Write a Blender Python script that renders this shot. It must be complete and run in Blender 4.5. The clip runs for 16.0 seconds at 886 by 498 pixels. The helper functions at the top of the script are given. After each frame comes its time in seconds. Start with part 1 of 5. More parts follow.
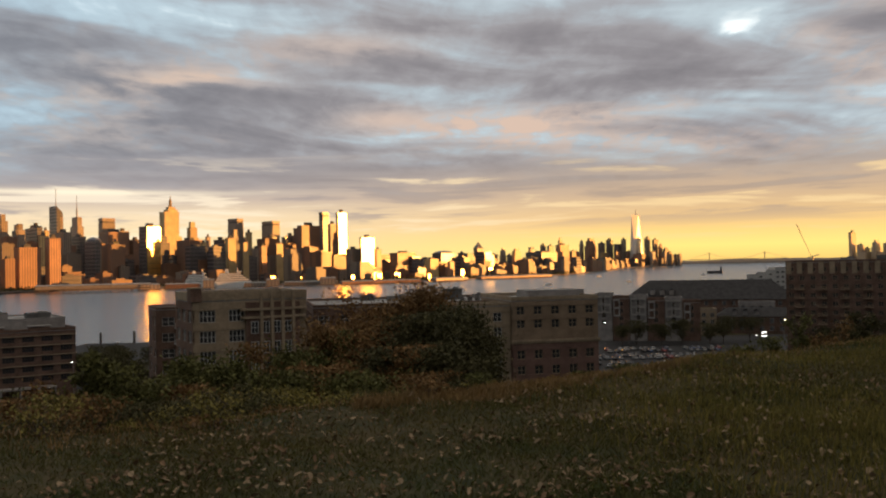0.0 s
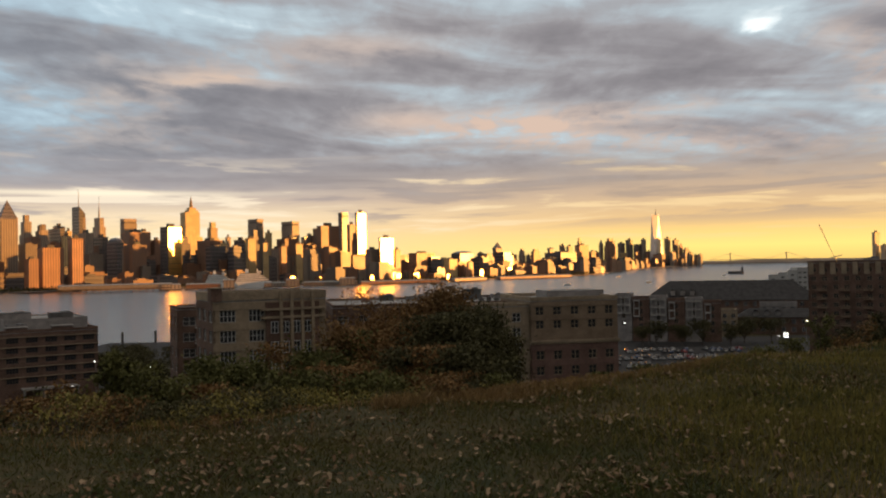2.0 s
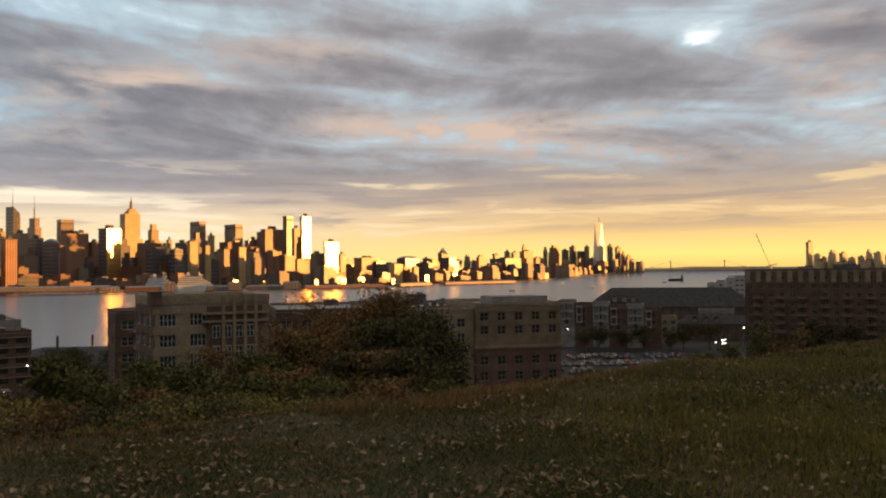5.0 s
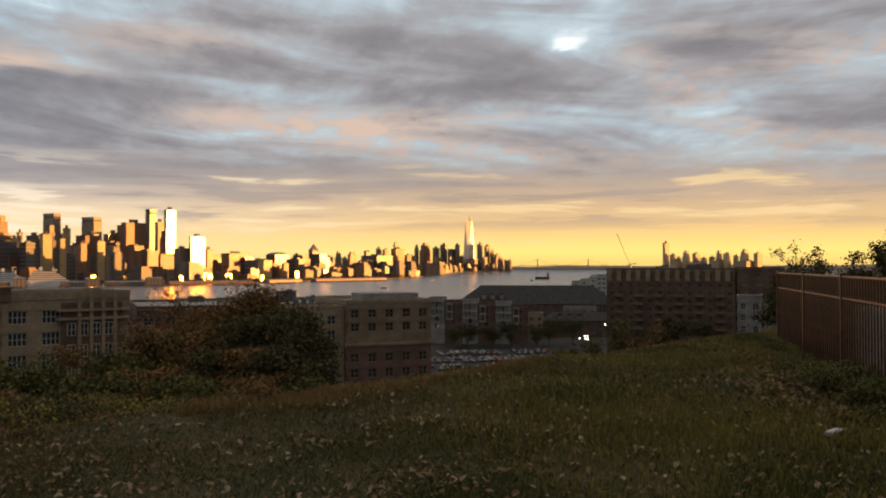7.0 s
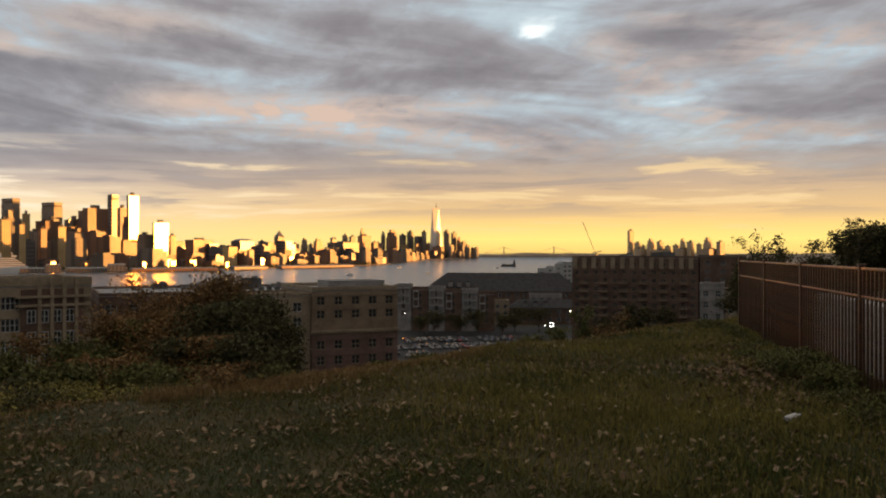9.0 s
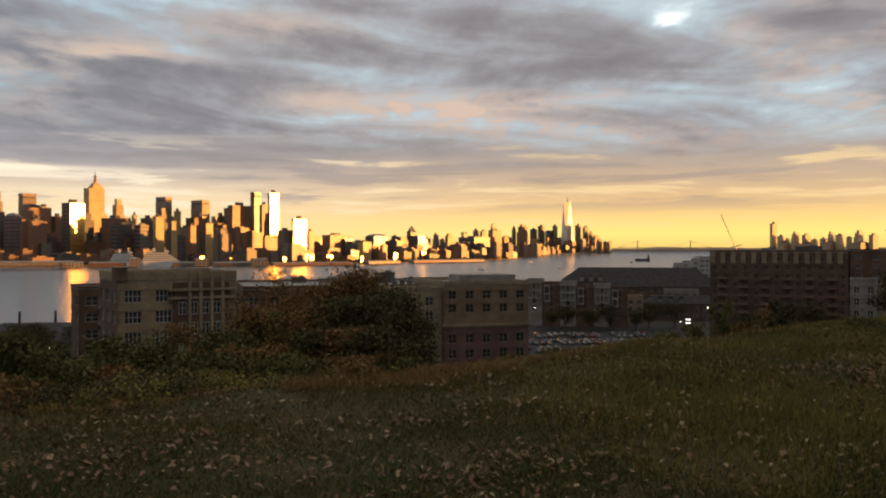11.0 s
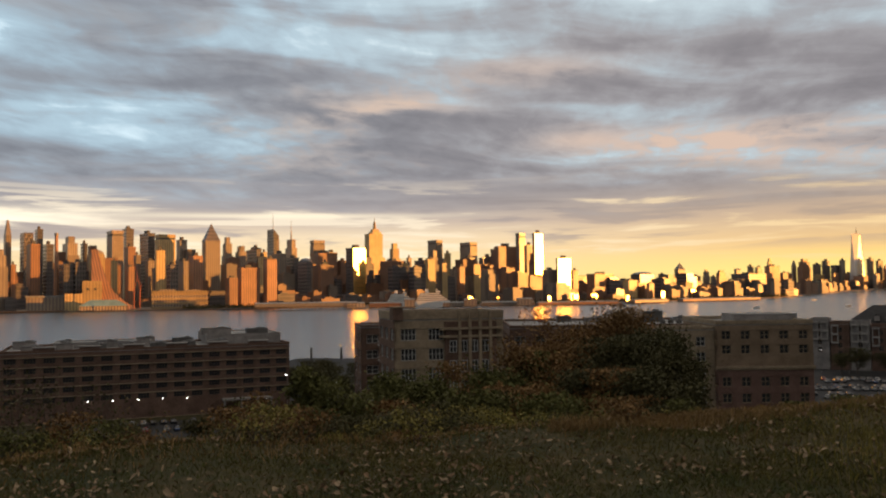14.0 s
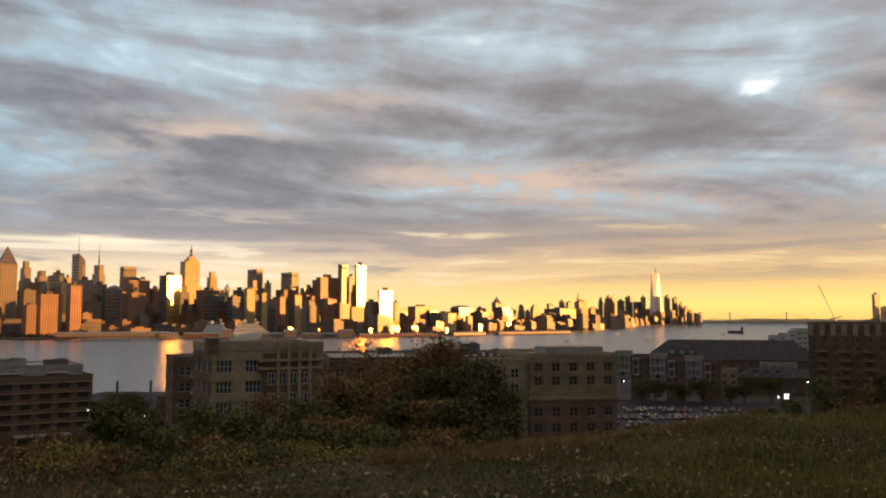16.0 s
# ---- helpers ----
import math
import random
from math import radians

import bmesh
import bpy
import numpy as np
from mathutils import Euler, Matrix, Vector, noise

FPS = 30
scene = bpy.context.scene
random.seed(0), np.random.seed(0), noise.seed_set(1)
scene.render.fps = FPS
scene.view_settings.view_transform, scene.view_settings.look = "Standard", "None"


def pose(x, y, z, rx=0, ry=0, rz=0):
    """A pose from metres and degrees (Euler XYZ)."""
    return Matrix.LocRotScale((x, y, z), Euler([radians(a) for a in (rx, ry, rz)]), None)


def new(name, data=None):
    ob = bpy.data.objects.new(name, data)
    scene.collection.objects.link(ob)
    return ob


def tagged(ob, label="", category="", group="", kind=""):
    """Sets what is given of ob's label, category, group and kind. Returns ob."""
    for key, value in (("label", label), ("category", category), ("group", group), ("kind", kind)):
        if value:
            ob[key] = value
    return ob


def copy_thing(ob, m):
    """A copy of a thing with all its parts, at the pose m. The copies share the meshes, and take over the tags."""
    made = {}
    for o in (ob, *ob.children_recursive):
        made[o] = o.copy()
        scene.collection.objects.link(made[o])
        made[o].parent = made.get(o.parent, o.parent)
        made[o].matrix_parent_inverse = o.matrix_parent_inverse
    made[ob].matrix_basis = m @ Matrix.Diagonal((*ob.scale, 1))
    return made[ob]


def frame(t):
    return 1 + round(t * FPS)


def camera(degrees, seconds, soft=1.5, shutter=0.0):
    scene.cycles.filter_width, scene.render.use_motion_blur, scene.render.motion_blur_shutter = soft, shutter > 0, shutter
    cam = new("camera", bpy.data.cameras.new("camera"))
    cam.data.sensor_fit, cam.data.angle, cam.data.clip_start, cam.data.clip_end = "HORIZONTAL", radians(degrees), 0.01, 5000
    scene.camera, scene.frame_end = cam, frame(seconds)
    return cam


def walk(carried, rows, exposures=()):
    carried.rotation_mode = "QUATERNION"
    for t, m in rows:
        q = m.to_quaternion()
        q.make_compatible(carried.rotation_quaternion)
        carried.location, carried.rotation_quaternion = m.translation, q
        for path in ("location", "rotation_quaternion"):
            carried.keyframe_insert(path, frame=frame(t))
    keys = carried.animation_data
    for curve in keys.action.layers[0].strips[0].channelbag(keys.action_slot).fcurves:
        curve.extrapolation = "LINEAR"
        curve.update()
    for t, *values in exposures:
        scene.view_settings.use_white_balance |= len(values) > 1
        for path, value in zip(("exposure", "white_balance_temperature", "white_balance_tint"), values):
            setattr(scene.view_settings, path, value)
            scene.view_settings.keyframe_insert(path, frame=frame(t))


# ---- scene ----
cam = camera(54.8, 16.0, soft=2.1)
EYE = 48.0
# seconds, yaw, pitch, roll of a camera that turns where it stands
ROWS = [
    (0.0, 0.000, 1.000, 1.120), (0.5, 0.220, 1.184, 1.250), (1.0, 0.502, 1.188, 1.223), (1.5, 0.910, 1.102, 1.185),
    (2.0, 1.271, 1.042, 1.102), (2.5, 1.445, 1.039, 1.101), (3.0, 1.312, 1.095, 1.021), (3.2, 1.226, 1.130, 0.966),
    (5.3, -3.416, 1.366, 0.530), (5.5, -4.150, 1.388, 0.490), (6.0, -6.181, 1.375, 0.274), (6.5, -8.558, 1.347, 0.114),
    (7.0, -10.997, 1.088, 0.113), (7.5, -12.998, 0.565, 0.065), (8.0, -13.863, 0.310, -0.040), (8.2, -13.930, 0.275, -0.040),
    (10.3, -8.923, 0.125, 0.010), (10.5, -7.887, 0.079, 0.040), (11.0, -4.488, -0.134, 0.060), (11.5, 1.178, 0.024, 0.235),
    (12.0, 6.978, 0.603, 0.406), (12.5, 11.876, 1.129, 0.604), (13.0, 14.526, 1.656, 0.800), (13.5, 14.655, 1.862, 0.815),
    (14.0, 13.103, 2.606, 0.718), (14.5, 9.769, 3.470, 0.527), (15.0, 5.344, 3.965, 0.337), (15.5, 2.160, 4.548, 0.084),
    (16.0, 1.199, 4.647, 0.015),
]
walk(cam, [(t, pose(0, 0, EYE, 90 + pitch, roll, yaw)) for t, yaw, pitch, roll in ROWS])

# ---- light ----
SUN_AZ, SUN_EL = 85.0, 1.75          # degrees clockwise from +y, and above the horizon
scene.view_settings.exposure = 0.85


class E:
    """A socket with arithmetic, to write node maths as formulas."""
    tree = None

    def __init__(self, s):
        self.s = s

    @staticmethod
    def op(kind, *args, clamp=False):
        n = E.tree.nodes.new("ShaderNodeMath")
        n.operation, n.use_clamp = kind, clamp
        for i, a in enumerate(args):
            if isinstance(a, E):
                E.tree.links.new(a.s, n.inputs[i])
            else:
                n.inputs[i].default_value = a
        return E(n.outputs[0])

    def __add__(self, o): return E.op("ADD", self, o)
    def __radd__(self, o): return E.op("ADD", o, self)
    def __sub__(self, o): return E.op("SUBTRACT", self, o)
    def __rsub__(self, o): return E.op("SUBTRACT", o, self)
    def __mul__(self, o): return E.op("MULTIPLY", self, o)
    def __rmul__(self, o): return E.op("MULTIPLY", o, self)
    def __truediv__(self, o): return E.op("DIVIDE", self, o)


def ramp(x, lo, hi):
    """0 below lo, 1 above hi, smooth between (lo may be the larger)."""
    n = E.tree.nodes.new("ShaderNodeMapRange")
    n.interpolation_type = "SMOOTHSTEP"
    E.tree.links.new(x.s, n.inputs[0])
    a, b, p, q = (lo, hi, 0, 1) if lo < hi else (hi, lo, 1, 0)
    for i, v in enumerate((a, b, p, q)):
        n.inputs[i + 1].default_value = v
    return E(n.outputs[0])


def combine(x, y, z):
    n = E.tree.nodes.new("ShaderNodeCombineXYZ")
    for i, a in enumerate((x, y, z)):
        if isinstance(a, E):
            E.tree.links.new(a.s, n.inputs[i])
        else:
            n.inputs[i].default_value = a
    return n.outputs[0]


def noise_tex(vec, scale, detail=4, rough=0.55, distort=0.0):
    n = E.tree.nodes.new("ShaderNodeTexNoise")
    n.inputs["Scale"].default_value, n.inputs["Detail"].default_value = scale, detail
    n.inputs["Roughness"].default_value, n.inputs["Distortion"].default_value = rough, distort
    if vec is not None:
        E.tree.links.new(vec, n.inputs["Vector"])
    return E(n.outputs["Fac"])


def mix(fac, a, b, how="MIX"):
    """Colours a and b (sockets or RGB) mixed by fac."""
    n = E.tree.nodes.new("ShaderNodeMix")
    n.data_type, n.blend_type, n.clamp_factor = "RGBA", how, True
    if isinstance(fac, E):
        E.tree.links.new(fac.s, n.inputs[0])
    else:
        n.inputs[0].default_value = fac
    for i, c in ((6, a), (7, b)):
        if isinstance(c, tuple):
            n.inputs[i].default_value = (*c, 1)
        else:
            E.tree.links.new(c, n.inputs[i])
    return n.outputs[2]


def stops(x, lo, hi, *keys):
    """A colour that runs through keys (place between 0 and 1, RGB) as x goes from lo to hi."""
    n = E.tree.nodes.new("ShaderNodeValToRGB")
    E.tree.links.new(((x - lo) * (1 / (hi - lo))).s, n.inputs[0])
    els = n.color_ramp.elements
    while len(els) < len(keys):
        els.new(0.5)
    for e, (p, c) in zip(els, keys):
        e.position, e.color = p, (*c, 1)
    return n.outputs[0]


def make_world():
    world = bpy.data.worlds.new("evening_sky")
    world.use_nodes = True
    tree = world.node_tree
    E.tree = tree
    back = tree.nodes["Background"]
    coord = tree.nodes.new("ShaderNodeTexCoord").outputs["Generated"]
    sep = tree.nodes.new("ShaderNodeSeparateXYZ")
    tree.links.new(coord, sep.inputs[0])
    x, y, z = (E(sep.outputs[i]) for i in range(3))
    el = E.op("ARCSINE", z) * 57.2958
    az = E.op("ARCTAN2", x, y) * 57.2958
    up = E.op("MAXIMUM", z, 0.0)
    den = up + 0.14
    u, v = x / den, y / den
    big = noise_tex(combine(u * 0.60, v, 2.85), 1.15, 3, 0.42, 0.25)
    mid = noise_tex(combine(u * 1.15, v * 0.95, 6.2), 2.5, 5, 0.50, 0.35)
    fine = noise_tex(combine(u * 1.7, v * 0.9, 9.1), 6.0, 6, 0.55, 0.45)
    # long rolls of the deck, lying nearly level
    roll = noise_tex(combine(az * 0.070 + el * 0.05, el * 0.36 + az * 0.010, 11.3), 1.0, 6, 0.50, 0.6)
    cloud = big * 0.20 + roll * 0.50 + mid * 0.20 + fine * 0.14 - 0.015

    def spot(a, e, wa, we):
        da, de = (az - a) * (1 / wa), (el - e) * (1 / we)
        return E.op("EXPONENT", (da * da + de * de) * -1.0)
    # where the deck is thinner: a bright opening and a few long gaps
    opening = spot(19.3, 14.3, 1.2, 0.45) * 0.12 + spot(21.0, 14.6, 5.0, 1.2) * 0.05 + spot(29.0, 9.6, 4.5, 0.7) * 0.06 + spot(17.0, 9.4, 9.0, 0.5) * 0.04 + spot(-41.5, 15.6, 2.6, 0.9) * 0.10
    shade = spot(10.0, 12.0, 12.0, 0.9) * 0.05 + spot(-2.0, 7.9, 7.0, 0.8) * 0.04 + spot(-22.0, 8.4, 9.0, 0.8) * 0.04 + spot(-26.0, 13.4, 5.0, 0.7) * 0.05
    cloud = cloud - opening * (0.4 + 1.2 * ramp(fine, 0.34, 0.62)) + shade
    deck = stops(cloud, 0.0, 1.0, (0.30, (0.95, 1.02, 1.03)), (0.39, (0.45, 0.53, 0.57)), (0.445, (0.36, 0.41, 0.445)), (0.485, (0.315, 0.328, 0.350)), (0.525, (0.280, 0.272, 0.284)), (0.57, (0.228, 0.216, 0.228)), (0.65, (0.170, 0.160, 0.172)))
    sky = tree.nodes.new("ShaderNodeTexSky")
    sky.sky_type, sky.sun_disc = "NISHITA", False
    sky.sun_elevation, sky.sun_rotation = radians(SUN_EL), radians(SUN_AZ)
    deck = mix(ramp(cloud, 0.42, 0.30) * 0.15, deck, mix(1.0, sky.outputs[0], (0.1, 0.1, 0.1), "MULTIPLY"))
    # thin edges lit warm from below
    warm_n = noise_tex(combine(u * 0.6, v, 7.7), 1.5, 4, 0.55, 0.5)
    warm = (ramp(warm_n, 0.48, 0.64) * 0.55 * ramp(fine, 0.34, 0.60) + spot(-7.0, 14.4, 5.0, 0.9) * 0.7 + spot(-17.0, 12.0, 5.0, 0.8) * 0.9 + spot(-3.5, 9.6, 3.5, 0.8) * 0.8 + spot(5.0, 9.0, 4.5, 0.9) * 0.9) * ramp(cloud, 0.60, 0.48) * ramp(cloud, 0.40, 0.47) * ramp(el, 20.0, 12.0)
    deck = mix(warm, deck, (0.56, 0.42, 0.34))
    # colder and a little brighter away from the sun
    deck = mix(ramp(az, -2.0, -36.0), deck, mix(1.0, deck, (0.82, 0.93, 1.01), "MULTIPLY"))
    # low sky: glow under the cloud deck, strongest towards the sun
    side = ramp(az, -22.0, 16.0)
    streak = noise_tex(combine(az * 0.036, el * 0.40, 1.3), 2.4, 5, 0.55, 0.4)
    low_r = stops(el, 0.0, 10.0, (0.0, (0.84, 0.54, 0.15)), (0.09, (0.92, 0.67, 0.19)), (0.18, (0.86, 0.57, 0.19)), (0.27, (0.70, 0.46, 0.21)), (0.45, (0.50, 0.36, 0.24)), (0.65, (0.35, 0.29, 0.25)))
    low_l = stops(el, 0.0, 10.0, (0.0, (0.85, 0.55, 0.25)), (0.20, (0.80, 0.60, 0.33)), (0.34, (0.76, 0.60, 0.40)), (0.44, (0.50, 0.41, 0.34)), (0.54, (0.33, 0.30, 0.295)), (0.70, (0.31, 0.29, 0.30)))
    low = mix(side, low_l, low_r)
    low = mix(ramp(streak, 0.50, 0.62) * ramp(el, 1.8, 3.6) * 0.75, low, mix(side, (0.30, 0.265, 0.265), (0.36, 0.275, 0.21)))
    low = mix(ramp(streak, 0.46, 0.36) * ramp(el, 1.0, 2.4) * ramp(el, 8.0, 5.0) * 0.7, low, mix(side, (0.86, 0.74, 0.56), (0.80, 0.58, 0.30)))
    low = mix(spot(-24.0, 4.85, 9.5, 0.17) * 0.75, low, (0.90, 0.78, 0.58))
    low = mix(spot(-41.0, 4.3, 6.0, 0.75) * ramp(streak, 0.62, 0.5), low, (1.0, 0.90, 0.70))
    col = mix(ramp(el + (streak - 0.5) * 5.0, 8.6, 4.6), deck, low)
    # the cloud is darker away from the evening side
    col = mix(ramp(y, 0.25, -0.55) * 0.45, col, (0.05, 0.055, 0.068))
    # below the horizon
    col = mix(ramp(el, -0.4, -1.5), col, (0.05, 0.05, 0.055))
    # overhead, out of view: brightened and warmed to add light on the ground
    col = mix(ramp(z, 0.40, 0.85), col, mix(1.0, col, (2.85, 2.42, 1.92), "MULTIPLY"))
    tree.links.new(col, back.inputs[0])
    back.inputs[1].default_value = 0.72
    scene.world = world


make_world()
sun = new("sun", bpy.data.lights.new("sun", "SUN"))
sun.data.energy, sun.data.angle, sun.data.color = 5.0, radians(0.6), (1.0, 0.41, 0.085)
to_sun = Vector((math.sin(radians(SUN_AZ)) * math.cos(radians(SUN_EL)), math.cos(radians(SUN_AZ)) * math.cos(radians(SUN_EL)), math.sin(radians(SUN_EL))))
sun.matrix_basis = Matrix.Translation((0, 0, 300)) @ to_sun.to_track_quat("Z", "Y").to_matrix().to_4x4()


# ---- materials ----
def material(name, colour, rough=0.8, metal=0.0, vary=0.25, scale=1.0, second=None, bump=0.0, bump_scale=None, spec=0.5, random_tint=0.0, coords="Object"):
    """A surface whose colour drifts at two scales between colour and second."""
    m = bpy.data.materials.new(name)
    m.use_nodes = True
    E.tree = m.node_tree
    bsdf = m.node_tree.nodes["Principled BSDF"]
    vec = m.node_tree.nodes.new("ShaderNodeTexCoord").outputs[coords]
    dark = second or tuple(c * (1 - vary) for c in colour)
    light = colour if second else tuple(min(1, c * (1 + vary)) for c in colour)
    n = noise_tex(vec, scale, 5, 0.6) * 0.6 + noise_tex(vec, scale * 9.0, 4, 0.6) * 0.4
    col = mix(ramp(n, 0.36, 0.64), dark, light)
    if random_tint:
        r = E(m.node_tree.nodes.new("ShaderNodeObjectInfo").outputs["Random"])
        col = mix(r * random_tint, col, tuple(c * 0.45 for c in colour))
    m.node_tree.links.new(col, bsdf.inputs["Base Color"])
    bsdf.inputs["Roughness"].default_value, bsdf.inputs["Metallic"].default_value = rough, metal
    bsdf.inputs["Specular IOR Level"].default_value = spec if rough < 0.7 else min(spec, 0.12)
    if bump:
        b = m.node_tree.nodes.new("ShaderNodeBump")
        b.inputs["Strength"].default_value = bump
        m.node_tree.links.new(noise_tex(vec, bump_scale or scale * 6, 5, 0.6).s, b.inputs["Height"])
        m.node_tree.links.new(b.outputs[0], bsdf.inputs["Normal"])
    return m


def facade(name, wall, glass, bay=5.0, storey=4.0, pier=1.4, rough=0.6, glass_rough=0.35, spec=0.5):
    """A tower's skin: rows of window bays between piers and floors, seen from far."""
    m = bpy.data.materials.new(name)
    m.use_nodes = True
    t = m.node_tree
    E.tree = t
    bsdf = t.nodes["Principled BSDF"]
    tc = t.nodes.new("ShaderNodeTexCoord")
    sep = t.nodes.new("ShaderNodeSeparateXYZ")
    t.links.new(tc.outputs["Object"], sep.inputs[0])
    x, y, z = (E(sep.outputs[i]) for i in range(3))
    u = x + y

    def cut(v, size, part):
        return E.op("GREATER_THAN", E.op("FRACT", E.op("ADD", v, 5000.0) / size), part / size)
    win = cut(u, bay, pier) * (0.55 + 0.45 * cut(z, storey, storey * 0.35))
    rnd = E(t.nodes.new("ShaderNodeObjectInfo").outputs["Random"])
    stain = noise_tex(tc.outputs["Object"], 0.03, 4, 0.6)
    w = mix(ramp(stain, 0.35, 0.65), tuple(c * 0.72 for c in wall), wall)
    w = mix(rnd * 0.85, w, tuple(c * 0.32 for c in wall))
    t.links.new(mix(win * 0.82, w, glass), bsdf.inputs["Base Color"])
    t.links.new((rough - win * (rough - glass_rough)).s, bsdf.inputs["Roughness"])
    bsdf.inputs["Specular IOR Level"].default_value = spec
    return m


STONE = facade("limestone_facade", (0.46, 0.36, 0.27), (0.06, 0.052, 0.05), 7.0, 6.0, 3.2)
BRICKY = facade("red_brick_facade", (0.52, 0.27, 0.15), (0.09, 0.055, 0.045), 6.5, 5.5, 3.0)
GLASS_D = facade("dark_curtain_wall", (0.20, 0.17, 0.155), (0.06, 0.06, 0.07), 7.0, 12.0, 2.4, 0.4, 0.25)
PALE = facade("pale_concrete_facade", (0.48, 0.39, 0.30), (0.12, 0.10, 0.09), 8.0, 5.5, 4.0)
# yellow raised so the colour carries low sunlight on the brightest fronts
OCHRE = facade("sunlit_ochre_facade", (0.68, 0.49, 0.23), (0.22, 0.15, 0.08), 7.5, 6.5, 4.0)
# distance haze painted in: paler walls and weak window contrast
HAZED = facade("haze_tinted_far_masonry", (0.62, 0.47, 0.31), (0.36, 0.27, 0.19), 9.0, 7.0, 4.0)
STEEL_GLASS = material("pale_steel_glass", (0.62, 0.60, 0.58), 0.3, 0.6, 0.1, 0.02)
MIRROR = material("coppery_mirror_glass", (0.90, 0.62, 0.22), 0.30, 1.0, 0.12, 0.06, bump=0.12, bump_scale=0.09)
ROOF_DARK = material("dark_roof_membrane", (0.10, 0.095, 0.09), 0.85, 0, 0.3, 0.4)
ANTENNA = material("weathered_steel", (0.20, 0.19, 0.18), 0.5, 0.7, 0.2, 2.0)


# ---- shape helpers ----
def obj(name, me, mat=None, parent=None, label=""):
    ob = new(name, me)
    if mat and not me.materials:
        me.materials.append(mat)
    if parent:
        ob.parent = parent
    if label:
        ob["label"] = label
    return ob


def from_bm(name, bm, mat=None, smooth=False):
    me = bpy.data.meshes.new(name)
    bm.normal_update()
    bm.to_mesh(me)
    bm.free()
    if smooth:
        me.polygons.foreach_set("use_smooth", [True] * len(me.polygons))
    if mat:
        me.materials.append(mat)
    return me


def part(name, bm, mat, parent, label="", smooth=False):
    return obj(name, from_bm(name, bm, mat, smooth), None, parent, label)


def box(bm, x0, x1, y0, y1, z0, z1, bevel=0.0):
    made = bmesh.ops.create_cube(bm, size=1.0, matrix=Matrix.Translation(((x0 + x1) / 2, (y0 + y1) / 2, (z0 + z1) / 2)) @ Matrix.Diagonal((x1 - x0, y1 - y0, z1 - z0, 1)))
    if bevel:
        edges = {e for v in made["verts"] for e in v.link_edges}
        bmesh.ops.bevel(bm, geom=list(edges), offset=bevel, segments=1, affect="EDGES")
    return bm


def boxes(*specs, bevel=0.0):
    bm = bmesh.new()
    for s in specs:
        box(bm, *s, bevel=bevel)
    return bm


def rod(bm, a, b, r0, r1=None, sides=8):
    a, b = Vector(a), Vector(b)
    d = b - a
    m = Matrix.Translation((a + b) / 2) @ d.to_track_quat("Z", "Y").to_matrix().to_4x4()
    bmesh.ops.create_cone(bm, cap_ends=True, segments=sides, radius1=r0, radius2=r0 if r1 is None else r1, depth=d.length, matrix=m)
    return bm


def frustum(bm, w0, d0, z0, w1, d1, z1, cx=0.0, cy=0.0):
    vs = [bm.verts.new((cx + sx * w / 2, cy + sy * d / 2, z)) for w, d, z in ((w0, d0, z0), (w1, d1, z1)) for sx, sy in ((-1, -1), (1, -1), (1, 1), (-1, 1))]
    bm.faces.new(vs[3::-1])
    bm.faces.new(vs[4:])
    for i in range(4):
        j = (i + 1) % 4
        bm.faces.new((vs[i], vs[j], vs[4 + j], vs[4 + i]))
    return bm


def grid_mesh(name, P, mat, smooth=True):
    """A sheet through an array of points P[i, j]."""
    n, k = P.shape[:2]
    idx = np.arange(n * k).reshape(n, k)
    q = np.stack([idx[:-1, :-1], idx[1:, :-1], idx[1:, 1:], idx[:-1, 1:]], -1).reshape(-1, 4)
    return raw_mesh(name, P.reshape(-1, 3), q, mat, smooth)


def raw_mesh(name, verts, faces, mat, smooth=False):
    me = bpy.data.meshes.new(name)
    verts, faces = np.asarray(verts, np.float32), np.asarray(faces, np.int32)
    k = faces.shape[1]
    me.vertices.add(len(verts))
    me.vertices.foreach_set("co", verts.ravel())
    me.loops.add(faces.size)
    me.loops.foreach_set("vertex_index", faces.ravel())
    me.polygons.add(len(faces))
    me.polygons.foreach_set("loop_start", np.arange(len(faces), dtype=np.int32) * k)
    me.polygons.foreach_set("use_smooth", np.full(len(faces), smooth))
    me.update(calc_edges=True)
    me.validate()
    me.materials.append(mat)
    return me


def sstep(a, b, v):
    t = np.clip((v - a) / (b - a), 0, 1)
    return t * t * (3 - 2 * t)


# ---- ground, river, far shore ----
PLATEAU = EYE - 1.65


def brow(x):
    """How far ahead the hill's edge lies."""
    px = (-40, -12, -7.4, -5.5, -2.46, -0.87, 0.8, 3.3, 8.0, 14.6, 30, 60)
    py = (-12.5, 4.8, 7.5, 8.7, 10.0, 10.9, 11.9, 14.0, 17.06, 21.6, 33.6, 62.4)
    return (np.interp(np.asarray(x, float) - 1.0, px, py) + 2 * np.interp(x, px, py) + np.interp(np.asarray(x, float) + 1.0, px, py)) / 4


